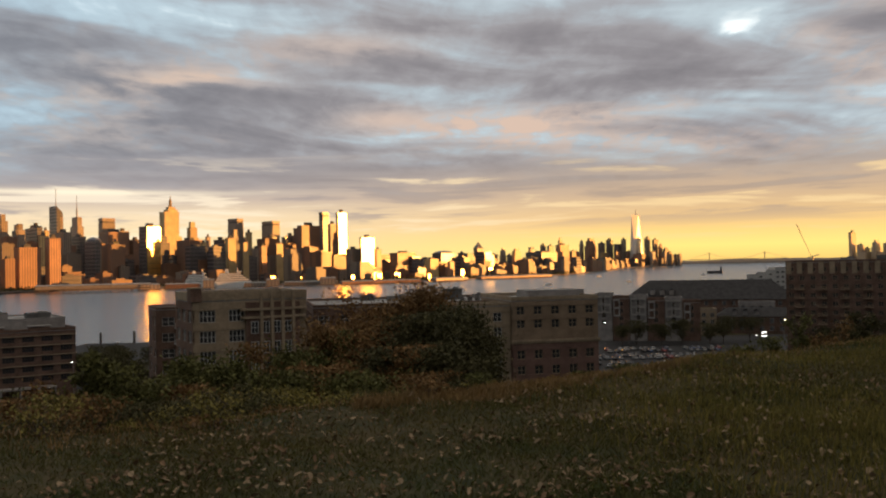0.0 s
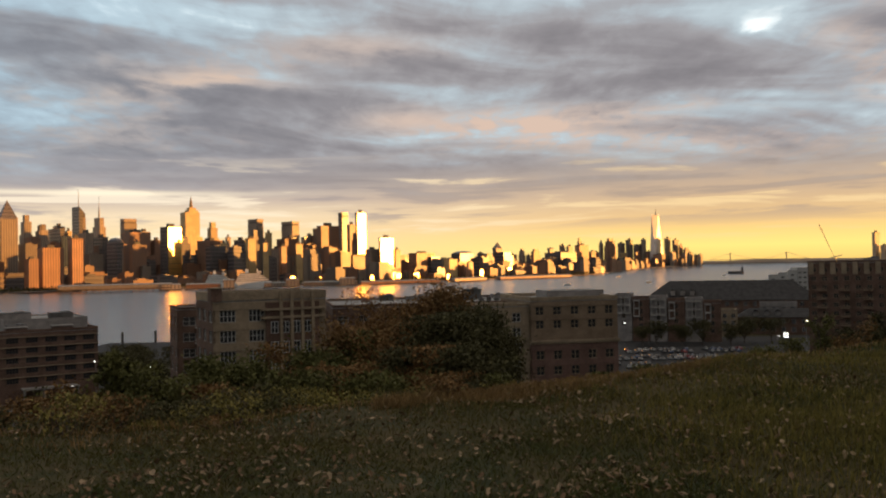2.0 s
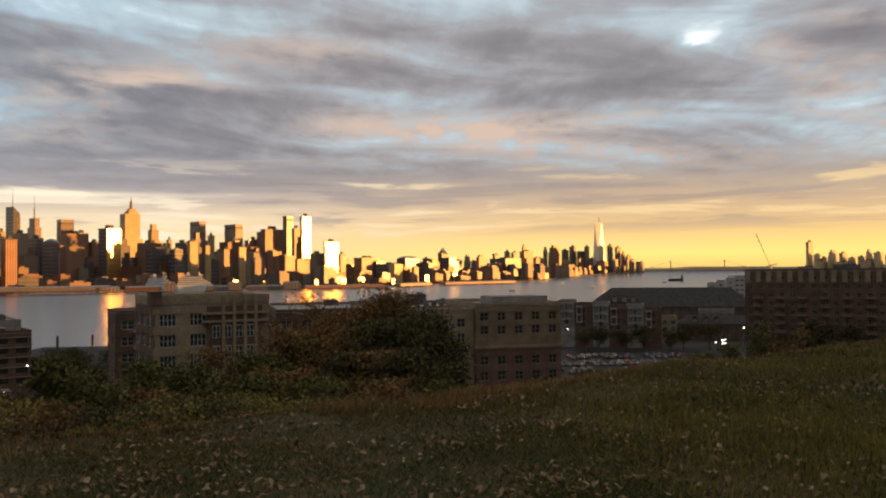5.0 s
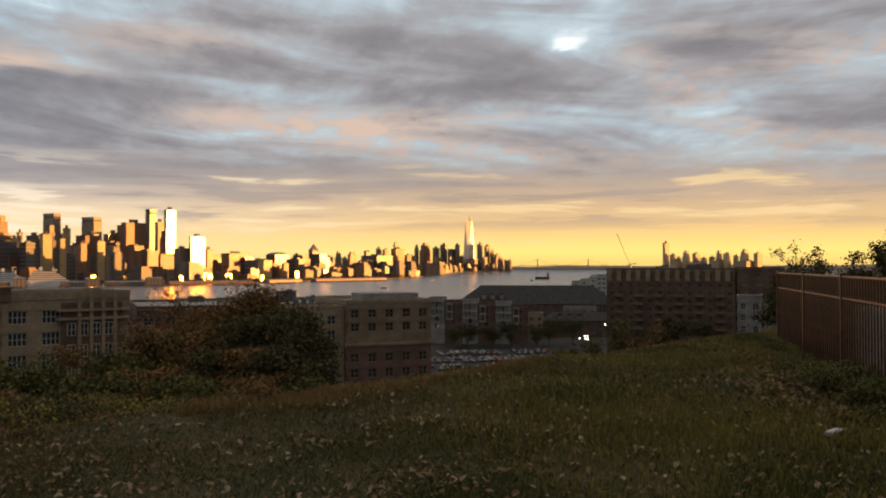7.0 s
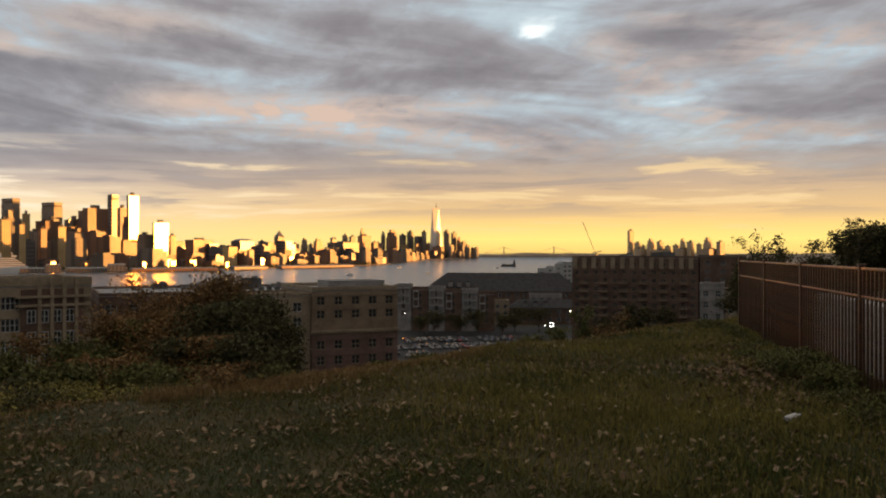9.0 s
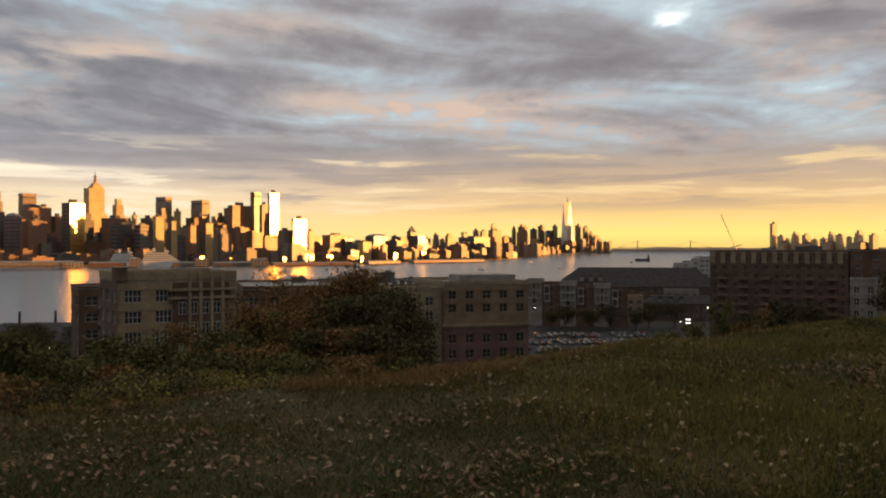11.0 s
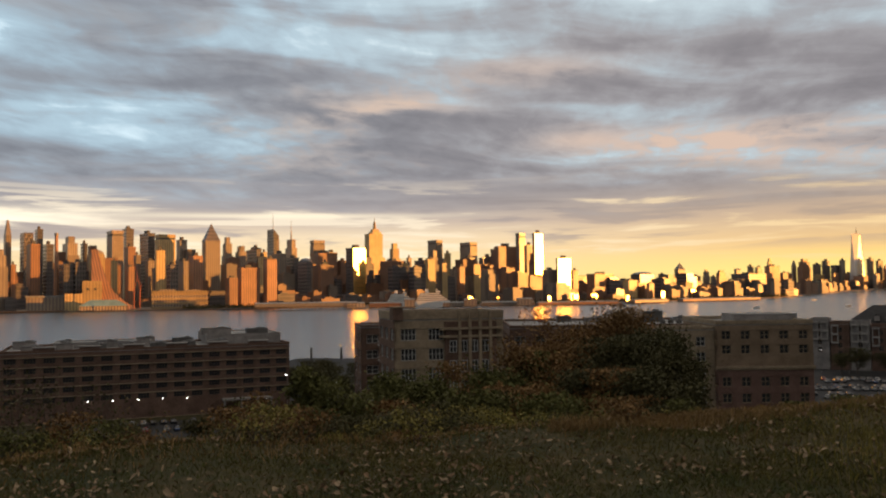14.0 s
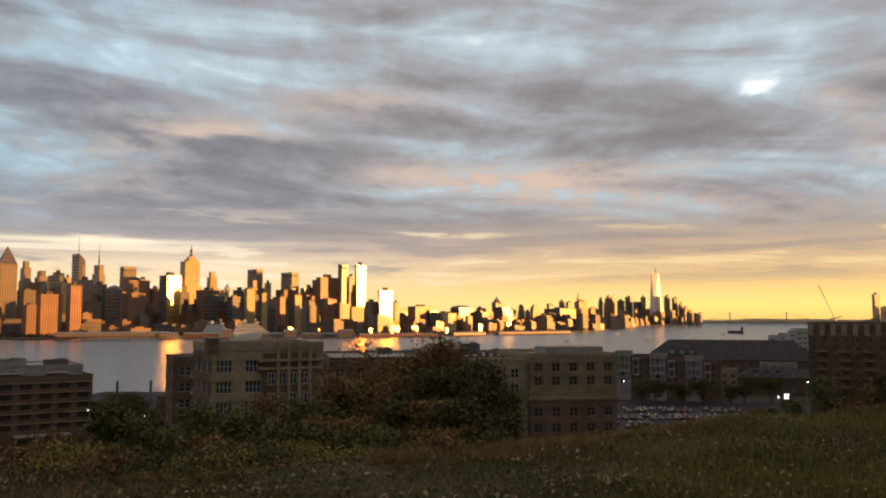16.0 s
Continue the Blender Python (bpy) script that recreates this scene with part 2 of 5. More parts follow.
def height(x, y):
    x, y = np.asarray(x, float), np.asarray(y, float)
    s = y - brow(x)
    drop = 0.52 * np.logaddexp(0, s * 2.5) / 2.5
    bend = np.where(x > -190, (x + 190) * 0.6, (x + 190) * 1.0)
    low = 8.0 - 5.5 * sstep(330, 480, y - bend)
    hill = np.maximum(PLATEAU - drop, low)
    shore = 500 + bend
    hill = np.where(y > shore, low - 6 * sstep(0, 8, y - shore), hill)
    # rise on the right, mostly out of view, added to block the low sun
    ridge = sstep(6, 70, x - 0.72 * y) * sstep(-260, -60, y + 200)
    top = PLATEAU + 16.0 * sstep(6, 110, x - 0.72 * y)
    bumps = 0.05 * np.sin(x * 1.3 + 0.6 * y) * np.sin(y * 1.1 - 0.4 * x) + 0.03 * np.sin(x * 3.1) * np.sin(y * 2.7 + 1)
    return hill * (1 - ridge) + top * ridge + bumps * sstep(1.0, 4.0, np.hypot(x, y))


def bowl(r):
    """The level of the river: the far distance is drawn nearer, on the same lines of sight."""
    r = np.asarray(r, float)
    true = np.where(r < 3000, r, 3000 - 1900 * np.log(np.maximum(1 - (r - 3000) / 1900, 1e-4)))
    return EYE - r * EYE / true


GROUND = material("autumn_turf_soil", (0.062, 0.046, 0.021), 0.95, 0, 0.4, 0.9, second=(0.024, 0.028, 0.011), bump=0.6, bump_scale=9.0)
WATER = material("grey_river_water", (0.045, 0.055, 0.062), 0.26, 0, 0.15, 0.004, bump=0.5, bump_scale=0.12, spec=0.42)
SHORE = material("far_city_ground", (0.16, 0.13, 0.10), 0.9, 0, 0.3, 0.01)

rr = np.concatenate([np.linspace(0.0, 30, 90), np.geomspace(31, 1300, 90)])
aa = np.radians(np.linspace(0, 360, 241))
R2, A2 = np.meshgrid(rr, aa, indexing="ij")
gx, gy = R2 * np.sin(A2), R2 * np.cos(A2)
ground = tagged(obj("ground", grid_mesh("ground", np.stack([gx, gy, height(gx, gy)], -1)[:, ::-1], GROUND)), "grassy hilltop falling steeply to the flat riverside", "ground", kind="structure")

rr = np.concatenate([np.linspace(380, 3000, 40), np.linspace(3040, 4885, 80)])
aa = np.radians(np.linspace(-75, 75, 121))
R2, A2 = np.meshgrid(rr, aa, indexing="ij")
water = tagged(obj("water", grid_mesh("water", np.stack([R2 * np.sin(A2), R2 * np.cos(A2), bowl(R2)], -1)[:, ::-1], WATER)), "wide calm grey river reflecting the evening sky", "river", kind="structure")


def shore_near(az):
    return np.interp(az, [-60, -40, -26, -17, -6, 2, 8, 10, 12, 15.4, 15.8], [2500, 2350, 2250, 2320, 2300, 2650, 3080, 3550, 4330, 4740, 4800])


az = np.linspace(-60, 15.6, 200)
near = shore_near(az)
k = np.linspace(0, 1, 24)
rad = near[:, None] + (4880 - near[:, None]) * k
P = np.stack([rad * np.sin(np.radians(az))[:, None], rad * np.cos(np.radians(az))[:, None], bowl(rad) + 2.5], -1)
skirt = P[:, :1].copy()
skirt[..., 2] -= 6
shore_ob = tagged(obj("far_shore", grid_mesh("far_shore", np.concatenate([skirt, P], 1), SHORE, False)), "low built-up far bank of the river under the skyline", "shore", kind="structure")
az = np.linspace(22.3, 60, 60)
rad = np.linspace(1900, 4880, 20)[None, :] + 0 * az[:, None]
P = np.stack([rad * np.sin(np.radians(az))[:, None], rad * np.cos(np.radians(az))[:, None], bowl(rad) + 3.0], -1)
tagged(obj("near_bank", grid_mesh("near_bank", P, SHORE, False)), "flat near bank of the river farther downstream", "shore", kind="structure")

# ---- skyline ----
GRID = 131.3        # the street grid's west side looks this way


def tower(x, y, a, b, top, mat, kind="flat", extra=0.0):
    """A tower with west front a and north flank b metres wide, its roof at level top."""
    r = math.hypot(x, y)
    base = float(bowl(r)) + 1.5
    h = top - base
    face = GRID
    if kind == "mirror":
        face = extra
    thing = new("tower")
    # local -y is the west front, local -x the north flank
    thing.matrix_basis = pose(x, y, base, 0, 0, -(face - 180))
    w, d = a / 2, b / 2

    def cap(zz, ww=0.55):
        part("roof_plant", boxes((-w * ww, w * ww * 0.8, -d * ww, d * ww, zz, zz + min(9.0, h * 0.05) + 2)), ROOF_DARK, thing)
    if kind in ("flat", "mirror"):
        part("shaft", boxes((-w, w, -d, d, 0, h)), GLASS_D if kind == "mirror" else mat, thing)
        part("parapet", boxes((-w - 0.6, w + 0.6, -d - 0.6, d + 0.6, h - 2.5, h + 0.8)), GLASS_D if kind == "mirror" else mat, thing)
        cap(h + 0.8, 0.4)
        if kind == "mirror":
            nx, nz = max(2, int(a / 14)), max(2, int(h / 16))
            for i in range(nx):
                for j in range(nz):
                    bm = boxes((-a / nx * 0.48, a / nx * 0.48, -0.3, 0.3, 0, h / nz * 0.95))
                    o = part("glass_panel", bm, MIRROR, thing)
                    off = abs((j + 0.5) / nz - 0.5) * 1.4
                    o.matrix_basis = pose((i + 0.5) * a / nx - w, -d - 0.9, j * h / nz, random.gauss(0, 0.25), 0, random.gauss(0, 0.5 + 1.6 * off))
    elif kind == "crown":
        part("shaft", boxes((-w, w, -d, d, 0, h * 0.93)), mat, thing)
        part("louvre_band", boxes((-w * 0.94, w * 0.94, -d * 0.94, d * 0.94, h * 0.93, h * 0.95)), ROOF_DARK, thing)
        part("crown", boxes((-w, w, -d, d, h * 0.95, h)), mat, thing)
    elif kind == "step":
        part("base_block", boxes((-w, w, -d, d, 0, h * 0.72)), mat, thing)
        part("middle_block", boxes((-w * 0.8, w * 0.8, -d * 0.8, d * 0.8, h * 0.72, h * 0.9)), mat, thing)
        part("top_block", boxes((-w * 0.5, w * 0.5, -d * 0.5, d * 0.5, h * 0.9, h)), mat, thing)
    elif kind == "taper":
        part("shaft", boxes((-w, w, -d, d, 0, h * 0.82)), mat, thing)
        part("tapered_top", frustum(bmesh.new(), 2 * w, 2 * d, h * 0.82, w * 0.6, d * 0.6, h), mat, thing)
    elif kind == "dome":
        part("shaft", boxes((-w, w, -d, d, 0, h * 0.9)), mat, thing)
        bm = bmesh.new()
        for i in range(4):
            c0, c1 = math.cos(i * 0.37), math.cos((i + 1) * 0.37)
            frustum(bm, 2 * w * c0 * 0.9, 2 * d * c0 * 0.9, h * (0.9 + 0.1 * math.sin(i * 0.37)), 2 * w * c1 * 0.9, 2 * d * c1 * 0.9, h * (0.9 + 0.1 * math.sin(i * 0.37 + 0.37)))
        part("rounded_top", bm, mat, thing)
    elif kind == "pyramid":
        part("shaft", boxes((-w, w, -d, d, 0, h)), mat, thing)
        part("pyramid_roof", frustum(bmesh.new(), 2.05 * w, 2.05 * d, h, 0.6, 0.6, extra - base), GLASS_D, thing)
        for sx in (-1, 1):
            for sy in (-1, 1):
                part("corner_turret", boxes((sx * w * 0.9 - 2, sx * w * 0.9 + 2, sy * d * 0.9 - 2, sy * d * 0.9 + 2, h - 3, h + 5)), mat, thing)
    elif kind == "slant":
        bm = boxes((-w, w, -d, d, 0, h))
        for v in bm.verts:
            if v.co.z > h * 0.5:
                v.co.z += (-v.co.x / w) * h * 0.045
        part("shaft", bm, mat, thing)
        part("shoulder", boxes((w * 0.2, w * 1.15, -d, d * 1.1, 0, h * 0.9)), STONE, thing)
        part("antenna", rod(bmesh.new(), (0, 0, h * 0.95), (0, 0, extra - base), 2.0, 0.6), ANTENNA, thing)
    elif kind == "mast":
        part("shaft", boxes((-w, w, -d, d, 0, h * 0.86)), mat, thing)
        part("setback", boxes((-w * 0.75, w * 0.75, -d * 0.75, d * 0.75, h * 0.86, h)), mat, thing)
        part("antenna", rod(rod(bmesh.new(), (0, 0, h), (0, 0, h + (extra - base - h) * 0.45), 3.2, 2.4), (0, 0, h), (0, 0, extra - base), 1.4, 0.6), ANTENNA, thing)
    elif kind == "diagrid":
        part("shaft", boxes((-w, w, -d, d, 0, h)), GLASS_D, thing)
        n = 7
        for i in range(n):
            z0, z1 = h * (0.35 + 0.65 * i / n), h * (0.35 + 0.65 * (i + 1) / n)
            bm = bmesh.new()
            for s in (-1, 1):
                for x0, x1 in ((-w, 0), (0, w)):
                    rod(bm, (x0 if s > 0 else x1, -d - 0.5, z0), (x1 if s > 0 else x0, -d - 0.5, z1), 1.1, sides=4)
            part("diagonal_brace", bm, PALE, thing)
    elif kind == "empire":
        part("base_block", boxes((-w, w, -d, d, 0, h * 0.62)), mat, thing)
        part("main_shaft", boxes((-w * 0.95, w * 0.72, -d * 0.9, d * 0.9, h * 0.62, h * 0.985)), mat, thing)
        part("upper_shaft", boxes((-w * 0.5, w * 0.62, -d * 0.75, d * 0.75, h * 0.985, h * 1.02)), mat, thing)
        part("shoulder", boxes((-w * 0.34, w * 0.42, -d * 0.5, d * 0.5, h * 1.02, h * 1.06)), mat, thing)
        t = extra - base
        part("mooring_mast", rod(rod(bmesh.new(), (0, 0, h * 1.05), (0, 0, h + (t - h) * 0.70), w * 0.2, w * 0.12), (0, 0, h + (t - h) * 0.68), (0, 0, h + (t - h) * 0.8), w * 0.14, w * 0.03), mat, thing)
        part("spire", rod(bmesh.new(), (0, 0, h + (t - h) * 0.78), (0, 0, t), 2.2, 0.8), ANTENNA, thing)
    elif kind == "freedom":
        part("plinth", boxes((-w, w, -d, d, 0, h * 0.14)), mat, thing)
        bm = bmesh.new()
        lo = [bm.verts.new((sx * w, sy * d, h * 0.14)) for sx, sy in ((-1, -1), (1, -1), (1, 1), (-1, 1))]
        hi = [bm.verts.new(c) for c in ((0, -d * 0.98, h), (w * 0.98, 0, h), (0, d * 0.98, h), (-w * 0.98, 0, h))]
        for i in range(4):
            j = (i + 1) % 4
            bm.faces.new((lo[i], lo[j], hi[i]))
            bm.faces.new((lo[j], hi[j], hi[i]))
        bm.faces.new(hi)
        part("shaft", bm, mat, thing)
        part("spire", rod(bmesh.new(), (0, 0, h), (0, 0, extra - base), 3.0, 1.0), ANTENNA, thing)
    words = {STONE: "grey limestone", BRICKY: "reddish brick", GLASS_D: "dark glass", PALE: "pale concrete", OCHRE: "sunlit ochre masonry", STEEL_GLASS: "pale steel and glass", HAZED: "haze-tinted tan", MIRROR: "mirror glass"}[mat]
    shape = {"flat": "slab high-rise with a flat roof", "crown": "high-rise with a capped top storey", "step": "stepped high-rise with setbacks", "taper": "slim high-rise with a tapering top", "dome": "high-rise with a rounded top", "pyramid": "high-rise under a steep pyramid roof", "slant": "skyscraper with a slanted top and antenna", "mast": "skyscraper carrying a tall antenna mast", "diagrid": "tower behind a diagonal steel lattice", "empire": "stepped skyscraper with a mast and spire", "freedom": "tapering faceted skyscraper with a spire", "mirror": "tower flashing with the low sun"}[kind]
    return tagged(thing, words + " " + shape, "skyscraper", "skyline towers")


tower(-1961, 2137, 22, 58, 223, BRICKY, 'flat')
tower(-1787, 1889, 19, 51, 182, OCHRE, 'flat')
tower(-2006, 2230, 25, 66, 212, GLASS_D, 'flat')
tower(-2099, 2402, 31, 83, 276, STONE, 'crown')
tower(-2216, 2631, 18, 49, 311, STONE, 'taper')
tower(-1600, 1873, 27, 72, 160, PALE, 'step')
tower(-1574, 1889, 11, 28, 121, BRICKY, 'flat')
tower(-1891, 2329, 27, 72, 237, STONE, 'diagrid')
tower(-1689, 2107, 24, 63, 186, BRICKY, 'flat')
tower(-2036, 2568, 18, 48, 267, GLASS_D, 'flat')
tower(-1842, 2368, 21, 56, 201, GLASS_D, 'flat')
tower(-2099, 2819, 44, 111, 258, PALE, 'step')
tower(-1463, 1950, 24, 61, 121, GLASS_D, 'flat')
tower(-1437, 1963, 26, 63, 126, GLASS_D, 'flat')
tower(-1921, 2656, 15, 36, 220, GLASS_D, 'flat')
tower(-1554, 2208, 29, 65, 173, OCHRE, 'dome')
tower(-1837, 2714, 38, 78, 266, STONE, 'crown')
tower(-1890, 2874, 28, 54, 285, GLASS_D, 'flat')
tower(-1588, 2427, 23, 45, 190, BRICKY, 'flat')
tower(-1321, 2018, 16, 32, 112, BRICKY, 'flat')
tower(-1650, 2622, 23, 97, 245, GLASS_D, 'flat')
tower(-1549, 2569, 55, 43, 237, OCHRE, 'crown')
tower(-1276, 2091, 24, 8, 159, OCHRE, 'flat')
tower(-1275, 2151, 22, 36, 121, GLASS_D, 'flat')
tower(-1685, 2908, 27, 43, 240, STONE, 'flat')
tower(-1302, 2251, 18, 75, 134, PALE, 'flat')
tower(-1221, 2182, 26, 39, 146, BRICKY, 'flat')
tower(-1373, 2554, 50, 33, 210, STONE, 'pyramid', 268)
tower(-1501, 2914, 29, 40, 246, STONE, 'step')
tower(-1454, 2937, 31, 40, 214, STONE, 'step')
tower(-1444, 3035, 27, 34, 210, GLASS_D, 'flat')
tower(-1381, 2973, 16, 20, 190, OCHRE, 'flat')
tower(-1049, 2159, 54, 32, 109, BRICKY, 'flat')
tower(-996, 2183, 28, 27, 133, BRICKY, 'flat')
tower(-1537, 2459, 21, 38, 146, STONE, 'flat')
tower(-1462, 2270, 13, 25, 156, STONE, 'flat')
tower(-1074, 2109, 23, 31, 81, BRICKY, 'flat')
tower(-1459, 2152, 17, 7, 136, OCHRE, 'flat')
tower(-1448, 3203, 23, 62, 279, GLASS_D, 'slant', 359)
tower(-1294, 2916, 27, 59, 180, STONE, 'flat')
tower(-1410, 3297, 24, 61, 255, STONE, 'mast', 340)
tower(-1284, 3015, 21, 66, 168, GLASS_D, 'flat')
tower(-1335, 3400, 53, 34, 255, STONE, 'crown')
tower(-1135, 2777, 23, 69, 157, GLASS_D, 'dome')
tower(-1176, 3059, 82, 67, 183, BRICKY, 'flat')
tower(-1207, 3221, 34, 34, 194, STONE, 'flat')
tower(-1459, 2935, 32, 42, 211, STONE, 'step')
tower(-1450, 3032, 18, 100, 202, GLASS_D, 'flat')
tower(-1570, 3060, 18, 24, 231, OCHRE, 'flat')
tower(-1269, 2718, 26, 15, 162, OCHRE, 'flat')
tower(-940, 2744, 53, 39, 185, MIRROR, 'mirror', 123.0)
tower(-1110, 3084, 31, 31, 156, BRICKY, 'flat')
tower(-1250, 3929, 89, 49, 315, OCHRE, 'empire', 388)
tower(-1122, 3830, 43, 37, 258, OCHRE, 'step')
tower(-931, 3142, 54, 86, 152, BRICKY, 'flat')
tower(-860, 3072, 18, 15, 141, OCHRE, 'flat')
tower(-911, 3317, 16, 13, 170, STONE, 'flat')
tower(-843, 3485, 31, 65, 248, STONE, 'crown')
tower(-730, 2807, 10, 61, 141, GLASS_D, 'flat')
tower(-687, 2766, 29, 18, 143, OCHRE, 'flat')
tower(-743, 3277, 25, 9, 183, OCHRE, 'flat')
tower(-606, 2631, 19, 3, 125, OCHRE, 'flat')
tower(-692, 3446, 36, 71, 233, STONE, 'crown')
tower(-525, 2750, 26, 4, 123, OCHRE, 'flat')
tower(-597, 2838, 21, 15, 119, BRICKY, 'flat')
tower(-629, 3127, 36, 26, 158, GLASS_D, 'flat')
tower(-591, 3308, 29, 19, 179, STONE, 'step')
tower(-641, 2931, 23, 17, 114, STONE, 'flat')
tower(-528, 2953, 54, 37, 112, BRICKY, 'flat')
tower(-464, 2964, 81, 24, 189, BRICKY, 'flat')
tower(-431, 3115, 29, 22, 245, GLASS_D, 'crown')
tower(-396, 3072, 30, 15, 197, STONE, 'flat')
tower(-352, 2979, 40, 11, 233, MIRROR, 'mirror', 129.1)
tower(-282, 2685, 36, 26, 100, STONE, 'flat')
tower(-238, 2689, 57, 7, 135, MIRROR, 'mirror', 130.0)
tower(-201, 2642, 21, 11, 96, BRICKY, 'flat')
tower(-140, 2997, 92, 38, 89, BRICKY, 'flat')
tower(-73, 3514, 56, 28, 71, STONE, 'flat')
tower(2, 3514, 82, 48, 102, GLASS_D, 'dome')
tower(-38, 2900, 41, 25, 65, OCHRE, 'flat')
tower(25, 2700, 21, 10, 54, BRICKY, 'flat')
tower(164, 3938, 42, 23, 116, STONE, 'pyramid', 147)
tower(87, 3941, 32, 14, 97, GLASS_D, 'flat')
tower(118, 3776, 25, 11, 69, STONE, 'flat')
tower(227, 3883, 37, 29, 86, BRICKY, 'flat')
tower(280, 3981, 34, 14, 115, STONE, 'step')
tower(293, 3766, 24, 10, 81, GLASS_D, 'flat')
tower(342, 3976, 55, 22, 111, BRICKY, 'step')
tower(420, 4060, 28, 13, 113, STONE, 'pyramid', 121)
tower(446, 3864, 125, 86, 91, GLASS_D, 'flat')
tower(494, 4208, 32, 12, 131, STONE, 'flat')
tower(530, 4204, 38, 14, 125, STONE, 'flat')
tower(598, 4349, 34, 12, 170, STONE, 'step')
tower(601, 4292, 80, 28, 131, BRICKY, 'flat')
tower(648, 4254, 40, 14, 98, BRICKY, 'flat')
tower(764, 4702, 30, 10, 165, STONE, 'taper')
tower(813, 4693, 84, 28, 173, BRICKY, 'step')
tower(871, 4683, 50, 16, 144, STONE, 'flat')
tower(913, 4675, 51, 16, 161, GLASS_D, 'flat')
tower(964, 4665, 79, 24, 138, GLASS_D, 'crown')
tower(987, 4660, 36, 11, 162, PALE, 'flat')
tower(1012, 4654, 36, 11, 97, BRICKY, 'flat')
tower(1110, 4632, 46, 13, 165, STONE, 'flat')
tower(1150, 4622, 46, 13, 155, GLASS_D, 'flat')
tower(1177, 4616, 34, 9, 136, BRICKY, 'taper')
tower(1204, 4609, 56, 15, 114, STONE, 'step')
tower(1199, 4512, 46, 12, 85, STONE, 'flat')
tower(1226, 4505, 30, 8, 73, BRICKY, 'flat')
tower(1247, 4499, 34, 9, 75, STONE, 'flat')
tower(812, 4694, 38, 13, 117, OCHRE, 'flat')
tower(866, 4588, 53, 17, 90, OCHRE, 'flat')
tower(1045, 4550, 88, 26, 80, BRICKY, 'flat')
tower(1113, 4534, 41, 11, 90, STONE, 'flat')
tower(682, 4618, 51, 18, 88, OCHRE, 'flat')
tower(721, 4613, 44, 15, 99, BRICKY, 'flat')
tower(933, 4574, 47, 14, 94, BRICKY, 'flat')
tower(1053, 4645, 90, 33, 293, STEEL_GLASS, 'freedom', 324)
# far-right group, with the haze put into its facade colour
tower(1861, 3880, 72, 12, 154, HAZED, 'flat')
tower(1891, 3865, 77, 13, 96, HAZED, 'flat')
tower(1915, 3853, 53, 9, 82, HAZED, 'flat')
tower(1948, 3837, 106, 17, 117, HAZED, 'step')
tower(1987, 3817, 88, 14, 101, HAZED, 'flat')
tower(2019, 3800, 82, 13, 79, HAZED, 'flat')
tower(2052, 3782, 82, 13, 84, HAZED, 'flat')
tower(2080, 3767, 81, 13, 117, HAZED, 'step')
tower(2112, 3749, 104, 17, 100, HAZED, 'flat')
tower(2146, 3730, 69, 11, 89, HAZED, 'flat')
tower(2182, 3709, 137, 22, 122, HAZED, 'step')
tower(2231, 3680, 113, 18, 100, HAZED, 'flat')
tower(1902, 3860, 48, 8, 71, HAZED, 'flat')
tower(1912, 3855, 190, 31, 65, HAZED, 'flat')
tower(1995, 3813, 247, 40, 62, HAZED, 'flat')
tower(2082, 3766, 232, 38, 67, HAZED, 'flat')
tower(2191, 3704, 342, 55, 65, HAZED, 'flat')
tower(-196, 2466, 15, 3, 28, MIRROR, 'mirror', 130.2)
tower(-138, 2533, 24, 4, 25, MIRROR, 'mirror', 130.9)
tower(-1108, 2892, 21, 7, 145, MIRROR, 'mirror', 122.0)
tower(1202, 4511, 22, 2, 47, MIRROR, 'mirror', 140.0)

# low mirror fronts added along the far bank, each turned to flash sun glints
tower(-248, 2316, 12, 8, 22, MIRROR, 'mirror', 129.4)
tower(-184, 2424, 18, 8, 25, MIRROR, 'mirror', 130.3)
tower(-45, 2537, 10, 8, 20, MIRROR, 'mirror', 132.0)
tower(58, 2696, 16, 8, 30, MIRROR, 'mirror', 133.1)
tower(155, 2846, 20, 8, 34, MIRROR, 'mirror', 134.1)
tower(-385, 2304, 10, 8, 20, MIRROR, 'mirror', 127.7)
tower(-460, 2293, 14, 8, 24, MIRROR, 'mirror', 126.8)


BLOCKS = {}


def low_rise(n, az0, az1, depth, lo, hi, wide=60):
    """Packed lesser blocks of the far city, past counting: one joined sheet of them for each facade."""
    for i in range(n):
        a = random.uniform(az0, az1)
        r = min(float(shore_near(a)) + random.uniform(*depth), 4850)
        if -39 < a < -29 and r < 2560:
            continue
        b = float(bowl(r))
        k = (EYE - b) / EYE
        mat = random.choice((STONE, BRICKY, BRICKY, BRICKY, GLASS_D, GLASS_D))
        w, d, h = random.uniform(22, wide) * k / 2, random.uniform(20, wide) * k / 2, random.uniform(lo, hi) * k
        bm = boxes((-w, w, -d, d, 0, h), (-w * 0.5, w * 0.4, -d * 0.5, d * 0.5, h, h + 5 * k), (-w - 0.5, w + 0.5, -d - 0.5, d + 0.5, h - 2.5, h + 0.6))
        if random.random() < 0.4:
            box(bm, -w * 0.8, w * 0.7, -d * 0.8, d * 0.8, h, h * 1.18)
        bm.transform(pose(r * math.sin(radians(a)), r * math.cos(radians(a)), b + 1.5, 0, 0, -(GRID - 180) + random.uniform(-3, 3)))
        me = from_bm("piece", bm)
        BLOCKS.setdefault(mat, bmesh.new()).from_mesh(me)
        bpy.data.meshes.remove(me)


